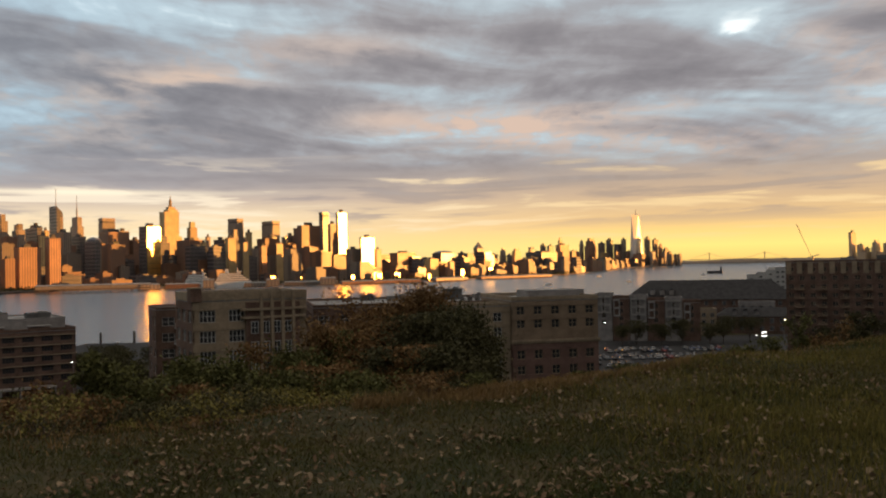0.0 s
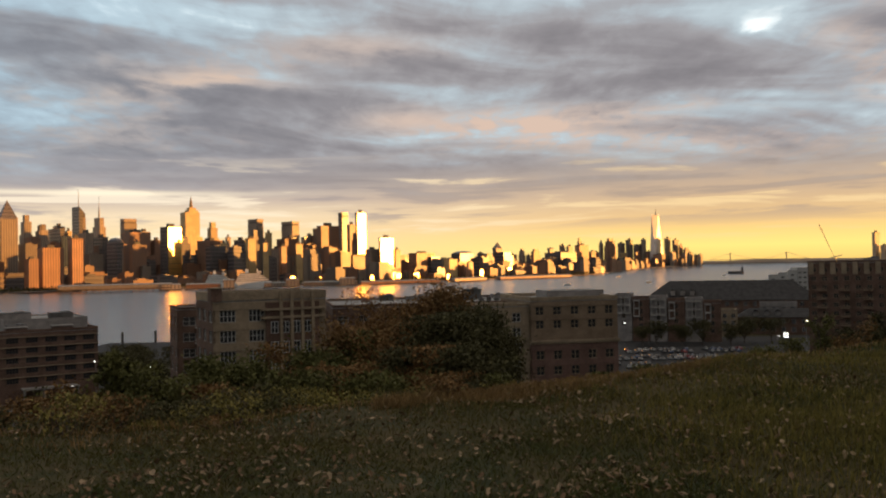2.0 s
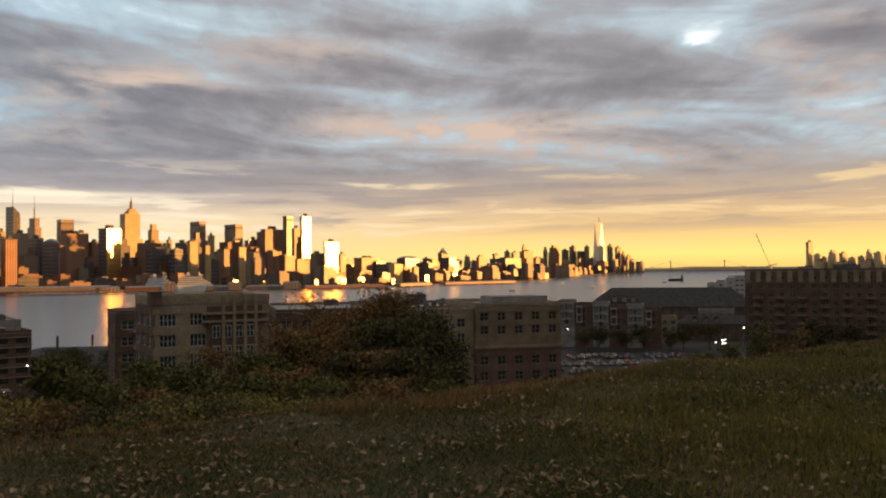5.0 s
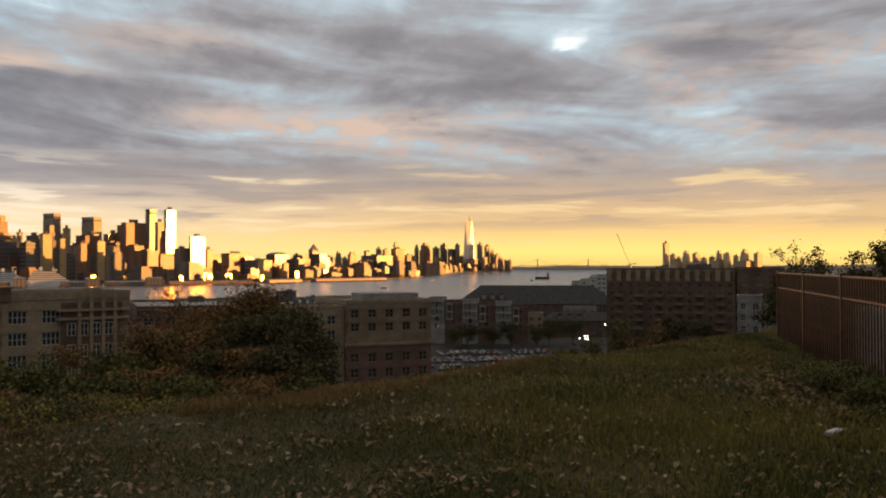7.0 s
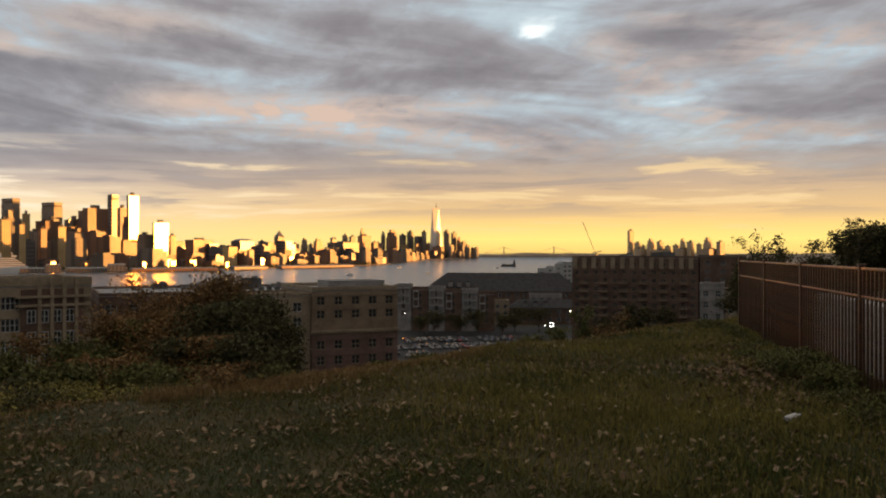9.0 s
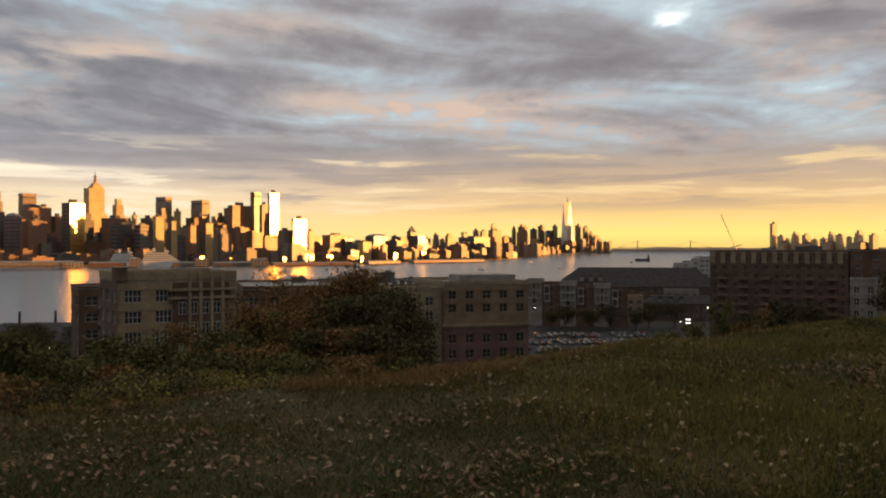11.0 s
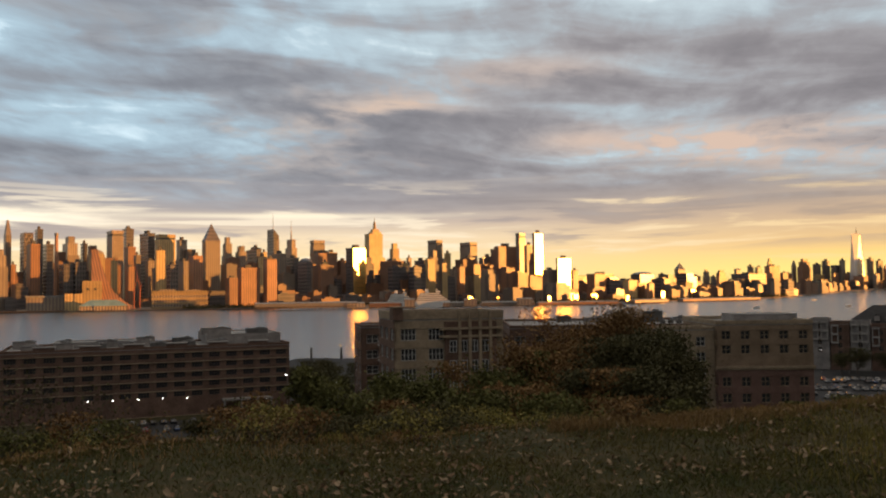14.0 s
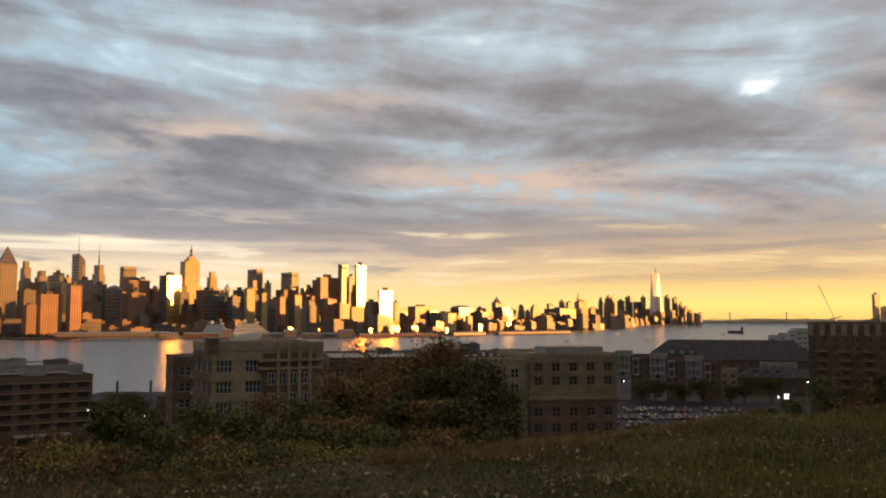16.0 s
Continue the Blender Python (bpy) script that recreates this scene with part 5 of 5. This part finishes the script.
    obj("crown", raw_mesh("crown", V, F, leaf), None, thing)
    return tagged(thing, label, category)


# thicket below the brow: bearing, distance, angle of the top below the eye, width, leaves, how many
def hillside_tree(bearing, r, below, w, leaf, n, label, size=0.052, bare=0.0, trunk_r=0.09, low=0.12):
    x, y = r * math.sin(radians(bearing)), r * math.cos(radians(bearing))
    top = EYE - r * math.tan(radians(below))
    return tree("tree", x, y, top, w, leaf, label, int(n * 1.5), size, bare, trunk_r, "tree", 0.5, low)


RUSSET_WORDS, GREEN_WORDS, DARK_WORDS = "bushy russet autumn tree below the hill's edge", "dense dull green tree in a hillside thicket", "dark round-crowned tree in a hillside thicket"
for bearing, r, below, w, n in ((-4.8, 27, 1.60, 3.58, 31200), (-3.3, 27.5, 1.10, 3.81, 36000), (-1.7, 27, 1.50, 3.58, 33600), (-6.2, 26, 2.40, 3.14, 24000), (-4, 24.5, 2.80, 3.58, 31200), (-11.5, 23, 5.00, 2.40, 14000), (-3, 22, 5.50, 2.80, 16000), (-1.8, 20, 7.40, 2.40, 11000), (-8.5, 20.5, 6.80, 2.40, 11000), (-16, 19, 7.40, 2.20, 9000)):
    hillside_tree(bearing, r, below, w, LEAF_BROWN, n, RUSSET_WORDS)
for bearing, r, below, w, n in ((-0.8, 26, 2.55, 3.14, 26000), (0.3, 26, 2.40, 2.91, 26000), (0.9, 25.5, 3.25, 2.24, 20000), (-0.4, 24, 3.85, 3.14, 26000), (0.9, 24, 4.55, 2.02, 18000), (1.2, 22.5, 5.90, 2.40, 20000), (-0.8, 22.5, 5.40, 2.80, 20000), (2, 23, 6.40, 1.60, 12000), (-2.4, 24.5, 3.45, 3.58, 26000), (-6, 22, 5.60, 2.60, 15000), (-13.5, 20, 7.10, 2.40, 11000), (0.4, 19.5, 7.80, 2.20, 11000)):
    hillside_tree(bearing, r, below, w, LEAF_DARK, n, DARK_WORDS)
for bearing, r, below, w, n in ((-8.5, 24, 4.55, 3.14, 17000), (-9.5, 23.5, 4.80, 2.80, 17000), (-13.5, 22.5, 5.10, 2.80, 15000), (-15.5, 22, 5.50, 2.40, 14000), (-17.5, 21.5, 6.00, 2.40, 14000), (-4.6, 20, 7.20, 2.40, 11000), (-11, 20, 7.00, 2.40, 11000), (-19, 19, 6.80, 1.80, 11000)):
    hillside_tree(bearing, r, below, w, LEAF_GREEN, n, GREEN_WORDS)
# bare crooked shoots standing out of the thicket
for bearing, r, below, w in ((-4.4, 26.0, 1.15, 1.3), (-5.2, 26.0, 1.4, 1.2), (-3.6, 26.4, 1.25, 1.1), (-6.8, 25.5, 2.4, 1.2), (-2.4, 26.4, 1.5, 1.0)):
    hillside_tree(bearing, r, below, w, LEAF_BROWN, 500, "nearly bare shoots rising from a russet thicket", 0.04, 0.2, 0.05, 0.5)
# trees at the other end of the brow
for x, y, top, w, leaf, n, bare in ((-7.5, 18.6, 46.6, 1.0, LEAF_GREEN, 9000, 0), (-6.7, 18.2, 45.9, 1.6, LEAF_GREEN, 12000, 0), (-7.2, 19.2, 46.3, 1.3, LEAF_GREEN, 11000, 0), (-8.0, 18.0, 45.9, 1.5, LEAF_GREEN, 11000, 0), (-8.3, 17.0, 45.5, 1.8, LEAF_BROWN, 4500, 0), (-6.0, 17.5, 45.2, 2.0, LEAF_GREEN, 4500, 0), (-9.2, 15.5, 44.6, 1.8, LEAF_BROWN, 4000, 0.3),
                                    (-6.6, 14.5, 45.1, 1.6, LEAF_BROWN, 4000, 0), (-5.0, 16.0, 44.8, 2.0, LEAF_BROWN, 4500, 0), (-12.5, 14.0, 44.9, 2.2, LEAF_YELLOW, 5000, 0), (-11.0, 13.5, 44.6, 2.2, LEAF_GREEN, 5000, 0), (-14.0, 13.0, 45.6, 2.4, LEAF_BROWN, 3500, 0.6), (-9.6, 12.5, 44.6, 1.7, LEAF_YELLOW, 4200, 0),
                                    (-13.2, 15.5, 45.0, 2.6, LEAF_BROWN, 5000, 0), (-11.8, 15.0, 44.8, 2.4, LEAF_BROWN, 5000, 0), (-10.3, 16.0, 44.3, 2.4, LEAF_GREEN, 5000, 0), (-8.6, 19.0, 45.4, 2.2, LEAF_GREEN, 5000, 0), (-7.2, 16.2, 45.6, 1.8, LEAF_BROWN, 4500, 0), (-7.7, 20.0, 45.6, 1.8, LEAF_GREEN, 5000, 0), (-15.5, 15.0, 45.0, 2.8, LEAF_YELLOW, 5000, 0), (-4.2, 17.5, 44.9, 2.2, LEAF_BROWN, 5000, 0), (-17.0, 16.5, 44.9, 3.0, LEAF_BROWN, 5000, 0), (-6.3, 19.5, 45.6, 2.0, LEAF_GREEN, 5000, 0), (-9.4, 19.5, 45.5, 2.2, LEAF_BROWN, 5000, 0), (-5.6, 19.0, 45.3, 1.8, LEAF_DARK, 5000, 0), (-12.0, 17.5, 44.2, 3.0, LEAF_BROWN, 6000, 0)):
    tree("tree", x, y, top, w, leaf, "straggly hillside shrub with brown leaves" if leaf is LEAF_BROWN else "leafy green sapling on the hillside" if leaf is LEAF_GREEN else "yellow-green shrub on the hillside", int(n * 1.8), 0.045, bare, 0.05, low=0.15)
# shrub in front of the parking lot, and a taller tree by it
tree("shrub", 9.3, 24.6, 45.72, 1.3, LEAF_GREEN, "rounded green shrub at the hill's edge", 7000, 0.04, 0, 0.05, "shrub", 0.3, 0.5)
tree("shrub", 8.5, 24.8, 45.68, 1.2, LEAF_GREEN, "low green shrub at the hill's edge", 6000, 0.04, 0, 0.05, "shrub", 0.3, 0.5)
tree("tree", 16.2, 38.5, 46.7, 1.5, LEAF_GREEN, "slender green tree beyond the hill's edge", 2600, 0.06)
tree("tree", 44.1, 89.7, 43.6, 4.2, LEAF_DARK, "dark round tree in front of a brown brick block", 12000, 0.13, 0, 0.2)
tree("tree", 17.3, 37.5, 45.4, 2.0, LEAF_BROWN, "russet tree beyond the hill's edge", 3500, 0.06)
for x, y, top, w in ((84, 404, 17.0, 11), (91, 406, 19.5, 12), (102, 402, 17.5, 12), (112, 404, 19.5, 13), (124, 400, 18.0, 13), (133, 408, 20.5, 13), (146, 410, 19.5, 14), (133, 300, 24.0, 12), (140, 292, 26.0, 12), (150, 284, 30.0, 12), (146, 330, 20.0, 10), (-60, 205, 20.0, 10), (-72, 215, 19.0, 10), (-84, 225, 20.0, 10), (-95, 245, 18.0, 9), (-70, 240, 19.0, 11), (-80, 300, 17.0, 12), (-100, 330, 16.0, 12), (-115, 302, 20.5, 12), (-104, 268, 21.5, 11), (-124, 322, 19.5, 12), (-136, 345, 18.0, 13), (-110, 284, 19.5, 12), (-130, 305, 18.5, 12), (-94, 262, 20.0, 11), (-112, 330, 18.0, 13), (-125, 190, 15.0, 9), (-140, 180, 15.0, 10), (-155, 172, 14.0, 9), (-110, 200, 15.5, 9)):
    tree("tree", x, y, top, w, LEAF_DARK, "dark street tree near a parking lot", 2600, 0.32, 0, 0.25)
# nearly bare saplings
for bearing, r, below, w in ((-41.0, 13.0, 4.2, 1.8), (-39.5, 12.5, 5.2, 1.5), (-37.5, 13.0, 4.6, 1.8), (-36.0, 13.5, 5.0, 1.6), (-34.5, 14.0, 5.6, 1.5), (-42.5, 12.0, 4.6, 1.6), (-40.2, 14.0, 5.6, 2.0)):
    hillside_tree(bearing, r, below, w, LEAF_DARK, 170, "sparse sapling with thin arching twigs and few leaves", 0.028, 0.1, 0.024, 0.35)
for x, y, top, w in ((-11.6, 13.6, 46.6, 1.3), (-10.4, 13.2, 46.2, 1.2), (-9.0, 14.4, 46.0, 1.2), (-12.4, 14.6, 46.4, 1.4)):
    tree("sapling", x, y, top, w, LEAF_BROWN, "nearly bare sapling with thin arching twigs", 260, 0.03, 0, 0.02, "sapling", 0.9, 0.3)
# trees on the ridge past the fence
for x, y, top, w, n, bare in ((33.0, 51.0, 49.1, 2.0, 1500, 0.3), (33.6, 50.8, 49.7, 2.6, 1500, 0.4), (35.3, 50.4, 49.3, 2.2, 1300, 0.3), (37.5, 47.0, 50.0, 3.0, 3000, 0.1), (39.0, 47.5, 50.2, 3.0, 4000, 0), (41.0, 46.8, 50.1, 3.2, 4500, 0), (43.0, 46.0, 50.5, 3.6, 5000, 0), (44.5, 43.5, 51.4, 4.0, 6000, 0), (46.0, 41.0, 52.5, 5.0, 6000, 0), (48.0, 44.0, 52.0, 5.0, 5000, 0), (47.0, 36.0, 53.0, 6.0, 5000, 0), (40.0, 49.5, 49.2, 4.0, 4500, 0), (36.0, 52.0, 48.4, 4.0, 4500, 0), (43.5, 50.0, 49.9, 5.0, 4500, 0), (38.0, 51.0, 48.9, 3.5, 7000, 0), (40.5, 49.0, 49.3, 3.5, 8000, 0), (42.0, 48.0, 49.9, 3.5, 8000, 0), (44.0, 46.5, 50.3, 3.6, 9000, 0), (45.5, 44.5, 51.0, 4.0, 9000, 0), (47.0, 43.0, 51.8, 4.2, 9000, 0), (34.5, 53.5, 48.3, 3.5, 6000, 0), (48.5, 41.0, 52.6, 5.0, 9000, 0), (46.0, 39.0, 51.5, 4.5, 9000, 0)):
    tree("tree", x, y, top, w, LEAF_DARK, "dark tree against the evening sky beyond a fence", n, 0.10, bare, 0.10)
# unseen tree row along the ridge, added to keep low sun off the foreground
for i in range(24):
    a = i / 23
    x = 60 + 420 * a + rng.uniform(-6, 6)
    y = x / 0.9 * (0.62 + 0.15 * a) + rng.uniform(-10, 10)
    tree("tree", x, y, float(height(x, y)) + 9 + 6 * a, 9 + 8 * a, LEAF_DARK, "dark broad tree out of view, added to block the low sun", 2200, 0.5, 0, 0.3)

# tree belt along the far bank, past counting
n = 9000
a = np.where(rng.random(n) < 0.5, rng.uniform(-30, -8, n), rng.uniform(-8, 9, n))
r = shore_near(a) + 12 + 30 * rng.random(n)
clump = 0.4 + 0.6 * (0.5 + 0.5 * np.sin(a * 9 + 2 * np.sin(a * 23)))
c = np.stack([r * np.sin(np.radians(a)), r * np.cos(np.radians(a)), bowl(r) + 3 + 11 * clump * rng.random(n)], -1)
V, F = quads(c, 1.6 + 1.6 * rng.random(n), rng)
tagged(obj("bank_trees", raw_mesh("bank_trees", V, F, LEAF_DARK)), "dark belt of trees along the far river bank", "trees", kind="stuff")

# ---- fence ----
f0, f1 = Vector((10.92, 17.2)), Vector((3.25, 0.1))
fd = (f1 - f0).normalized()
FL = (f1 - f0).length
fence = new("fence")
fence.matrix_basis = pose(f0.x, f0.y, 0, 0, 0, math.degrees(math.atan2(fd.y, fd.x)))
TOP = 47.83


def fence_base(s):
    p = f0 + fd * s
    return float(height(p.x, p.y)) - 0.05


post_at = [i * FL / 6 for i in range(7)]
for s in post_at:
    zb = fence_base(s)
    p = part("post", boxes((s - 0.035, s + 0.035, -0.035, 0.035, zb, TOP + 0.02), bevel=0.006), RUST, fence)
    part("post_cap", boxes((s - 0.045, s + 0.045, -0.045, 0.045, TOP + 0.02, TOP + 0.04), bevel=0.006), RUST, fence)
for a, b in zip(post_at[:-1], post_at[1:]):
    part("top_rail", boxes((a + 0.035, b - 0.035, -0.02, 0.02, TOP - 0.028, TOP), bevel=0.004), RAIL_LIT, fence, "rusty rail with warm evening light in its colour")
    part("middle_rail", boxes((a + 0.035, b - 0.035, -0.016, 0.016, TOP - 0.352, TOP - 0.327), bevel=0.004), RAIL_LIT, fence, "rusty rail with warm evening light in its colour")
picket = from_bm("picket", boxes((-0.013, 0.013, -0.013, 0.013, TOP - 1.5, TOP - 0.03)), RUST)
s = 0.16
while s < FL:
    if min(abs(s - q) for q in post_at) > 0.06:
        o = obj("picket", picket, None, fence)
        o.matrix_basis = Matrix.Translation((s, 0, 0))
    s += 0.155
tagged(fence, "rusty brown iron picket fence along the grass", "fence")
wn = Vector((-fd.y, fd.x))
PALE_WALL = material("pale_weathered_concrete", (0.33, 0.31, 0.29), 0.9, 0, 0.25, 0.8, bump=0.2)
wall = obj("low_wall", from_bm("low_wall", boxes((4.5, FL, 0.55, 0.8, 44.8, TOP - 0.52), bevel=0.02), PALE_WALL))
wall.matrix_basis = fence.matrix_basis.copy()
tagged(wall, "low grey concrete wall behind an iron fence", "wall", kind="structure")

# ---- grass, fallen leaves ----
GRASS = leafy("olive_grass", (0.128, 0.100, 0.030), (0.050, 0.074, 0.019), 0.28)
STRAW = leafy("dry_straw_grass", (0.31, 0.190, 0.075), (0.17, 0.105, 0.045))
DEAD_LEAF = leafy("dry_tan_leaves", (0.32, 0.235, 0.145), (0.14, 0.092, 0.052))
RUSSET_LEAF = leafy("fallen_russet_leaves", (0.20, 0.125, 0.07), (0.12, 0.075, 0.043))


def patchy(x, y, k=0.5):
    return 0.5 + 0.25 * np.sin(k * x * 2.1 + 1.3 * np.sin(k * y * 1.7)) + 0.25 * np.sin(k * y * 2.9 + 1.1 * np.sin(k * x * 2.3 + 2))


def blades(name, x, y, h, w, mat, label, lean=0.5):
    n = len(x)
    z = height(x, y) - 0.01
    a = rng.uniform(0, 6.283, n)
    b = rng.uniform(0, 6.283, n)
    dx, dy = np.cos(a) * w, np.sin(a) * w
    lx, ly = np.cos(b) * h * lean * rng.uniform(0.1, 1, n), np.sin(b) * h * lean * rng.uniform(0.1, 1, n)
    base = np.stack([x, y, z], -1)
    side = np.stack([dx, dy, 0 * dx], -1)
    midp = base + np.stack([lx * 0.35, ly * 0.35, h * 0.6], -1)
    tip = base + np.stack([lx, ly, h * rng.uniform(0.75, 1, n)], -1)
    V = np.stack([base - side, base + side, midp + side * 0.7, tip, midp - side * 0.7], 1).reshape(-1, 3)
    F = np.arange(5 * n).reshape(n, 5)
    return tagged(obj(name, raw_mesh(name, V, F, mat)), label, "grass", kind="stuff")


def field(n, r0, r1, a0, a1, power=1.0):
    """Points in a sector round the eye, denser near."""
    r = r0 + (r1 - r0) * rng.random(n) ** power
    a = np.radians(rng.uniform(a0, a1, n))
    return r * np.sin(a), r * np.cos(a)


x, y = field(680000, 4.8, 24, -46, 48, 1.0)
s = y - brow(x)
keep = (s < 4.0) & (rng.random(len(x)) < 0.22 + 0.78 * patchy(x, y, 0.9) ** 1.2)
x, y = x[keep], y[keep]
tall = sstep(-2.0, 5.0, x) * 0.5 + 0.5
blades("grass", x, y, (0.02 + 0.045 * rng.random(len(x))) * (0.7 + 0.8 * tall), 0.0022 + 0.0022 * rng.random(len(x)), GRASS, "short olive-green autumn grass on the hilltop", 1.1)
x, y = field(170000, 6, 28, 2, 44, 0.9)
s = y - brow(x)
keep = (s < 5.0) & (rng.random(len(x)) < patchy(x, y, 0.35) * sstep(0.5, 4.5, x))
x, y = x[keep], y[keep]
blades("tall_grass", x, y, 0.06 + 0.10 * rng.random(len(x)), 0.003 + 0.003 * rng.random(len(x)), LEAF_YELLOW, "taller yellow-green grass near the fence")
x, y = field(80000, 8, 24, -44, 40, 0.8)
s = y - brow(x)
keep = (s > -2.6) & (s < 4.0) & (rng.random(len(x)) < 0.25 + 0.75 * patchy(x, y, 0.9)) & (rng.random(len(x)) < sstep(-2.6, 0.0, s))
x, y = x[keep], y[keep]
blades("dry_grass", x, y, 0.05 + 0.12 * rng.random(len(x)) ** 1.6, 0.004 + 0.004 * rng.random(len(x)), STRAW, "dry straw-coloured grass along the hill's edge", 0.7)

x, y = field(60000, 9, 17, -6, 16, 1.0)
s = y - brow(x)
keep = (s > -1.3) & (s < 1.2) & (rng.random(len(x)) < 0.25 + 0.75 * patchy(x, y, 1.4))
x, y = x[keep], y[keep]
blades("straw_fringe", x, y, 0.05 + 0.13 * rng.random(len(x)) ** 1.4, 0.003 + 0.003 * rng.random(len(x)), STRAW, "fringe of dry straw grass on the hill's brow", 0.8)


def fallen(name, x, y, size, mat, label):
    """Curled leaves: two halves folded along the midrib, tilted on the turf."""
    n = len(x)
    z = height(x, y) + 0.02 + 0.04 * rng.random(n)
    a = rng.uniform(0, 6.283, n)
    tilt = rng.normal(0, 0.45, n)
    curl = rng.uniform(0.1, 0.7, n)
    u = np.stack([np.cos(a), np.sin(a), tilt], -1) * size[:, None]
    w = np.stack([-np.sin(a), np.cos(a), rng.normal(0, 0.35, n)], -1) * size[:, None] * 0.55
    up = np.stack([0 * a, 0 * a, curl * size * 0.6], -1)
    c = np.stack([x, y, z], -1)
    k = rng.uniform(0.35, 1.3, (4, n, 1))
    V = np.stack([c - u, c - u * 0.35 + w * k[0] + up, c + u * 0.4 + w * k[1] + up * k[0], c + u, c + u * 0.4 - w * k[2] + up, c - u * 0.35 - w * k[3] + up * k[2]], 1).reshape(-1, 3)
    k = np.arange(n)[:, None] * 6
    F = np.concatenate([k + np.array([[0, 1, 2, 3]]), k + np.array([[0, 3, 4, 5]])], 0)
    return tagged(obj(name, raw_mesh(name, V, F, mat)), label, "leaves", kind="stuff")


x, y = field(22000, 4.6, 20, -46, 46, 1.0)
s = y - brow(x)
keep = (s < 1.5) & (rng.random(len(x)) < 0.05 + 0.95 * patchy(x, y, 1.1) ** 1.6)
x, y = x[keep], y[keep]
fallen("fallen_leaves", x, y, 0.009 + 0.033 * rng.random(len(x)) ** 2.3, DEAD_LEAF, "dry tan leaves scattered over the grass")
x, y = field(16000, 4.6, 20, -46, 46, 1.0)
keep = (y - brow(x) < 2) & (rng.random(len(x)) < patchy(x + 3, y, 0.8))
x, y = x[keep], y[keep]
fallen("russet_leaves", x, y, 0.012 + 0.022 * rng.random(len(x)), RUSSET_LEAF, "russet brown leaves lying in the grass")
# drift of leaves beside the fence
t = rng.random(1500)
x = 5.6 + 3.0 * t + rng.normal(0, 0.45, 1500)
y = 8.4 + 5.5 * t + rng.normal(0, 0.5, 1500)
fallen("leaf_drift", x, y, 0.02 + 0.03 * rng.random(1500), RUSSET_LEAF, "drift of russet leaves beside the fence")

# brush on the slope below the brow
for i in range(64):
    a = -44 + 45 * (i + rng.uniform(0, 1)) / 64
    for _ in range(40):
        r = rng.uniform(9, 22)
        wx, wy = r * math.sin(radians(a)), r * math.cos(radians(a))
        if 2.0 < wy - float(brow(wx)) < 7.5:
            break
    leaf = (LEAF_DARK, LEAF_GREEN, LEAF_DARK, LEAF_BROWN, LEAF_YELLOW)[i % 5]
    top = EYE - r * math.tan(radians(rng.uniform(8.0, 9.3) if a < -34 else rng.uniform(9.8, 11.2) if a < -26 else rng.uniform(8.0, 9.2)))
    tree("shrub", wx, wy, max(top, float(height(wx, wy)) + 0.5), rng.uniform(1.2, 2.0), leaf, {LEAF_BROWN: "tangled russet shrub on the slope", LEAF_GREEN: "dull green shrub on the slope", LEAF_DARK: "dark green shrub on the slope", LEAF_YELLOW: "yellowing shrub on the slope"}[leaf], 4200, 0.024, 0, 0.03, "shrub", 0.7, 0.05)

# weeds along the brow and under the fence
for i in range(46):
    a = rng.uniform(-42, 14)
    for _ in range(30):
        r = rng.uniform(8, 16)
        wx, wy = r * math.sin(radians(a)), r * math.cos(radians(a))
        if -0.8 < wy - float(brow(wx)) < 3.0:
            break
    leaf = (LEAF_BROWN, LEAF_GREEN, LEAF_BROWN, LEAF_YELLOW)[i % 4]
    tree("weed", wx, wy, float(height(wx, wy)) + (rng.uniform(0.12, 0.22) if -34 < a < -26 or a > 3 else rng.uniform(0.18, 0.5)), rng.uniform(0.4, 0.9), leaf, "knee-high brown weed on the hill's edge" if leaf is LEAF_BROWN else "knee-high green weed on the hill's edge", 500, 0.025, 0.1, 0.012, "weed", 0.8, 0.1)
for i in range(20):
    q = f0 + fd * rng.uniform(0.2, 13) + wn * rng.uniform(-0.9, -0.25)
    tree("weed", q.x, q.y, float(height(q.x, q.y)) + rng.uniform(0.12, 0.26), rng.uniform(0.35, 0.7), LEAF_GREEN, "leafy green weed at the foot of the fence", 500, 0.018, 0, 0.012, "weed", 0.5, 0.05)

for i in range(9):
    q = f0 + fd * rng.uniform(8.0, 13.0) + wn * rng.uniform(-1.0, -0.3)
    tree("weed", q.x, q.y, float(height(q.x, q.y)) + rng.uniform(0.22, 0.38), rng.uniform(0.5, 0.8), LEAF_GREEN, "leafy green weed at the foot of the fence", 900, 0.02, 0, 0.012, "weed", 0.5, 0.05)

# ---- litter ----
lx, ly = 5.08, 7.12
lit = new("plastic_bottle")
lit.matrix_basis = pose(lx, ly, float(height(lx, ly)) + 0.075, 0, 82, 14)
bm = bmesh.new()
for z0_, z1_, a_, b_ in ((-0.10, -0.085, 0.026, 0.033), (-0.085, 0.03, 0.033, 0.033), (0.03, 0.075, 0.033, 0.014), (0.075, 0.09, 0.014, 0.013)):
    rod(bm, (0, 0, z0_), (0, 0, z1_), a_, b_, 14)
part("body", bm, WHITE_TRIM, lit, smooth=False)
part("cap", rod(bmesh.new(), (0, 0, 0.088), (0, 0, 0.105), 0.015, 0.015, 14), CONCRETE, lit)
tagged(lit, "white plastic bottle lying in the grass", "bottle")
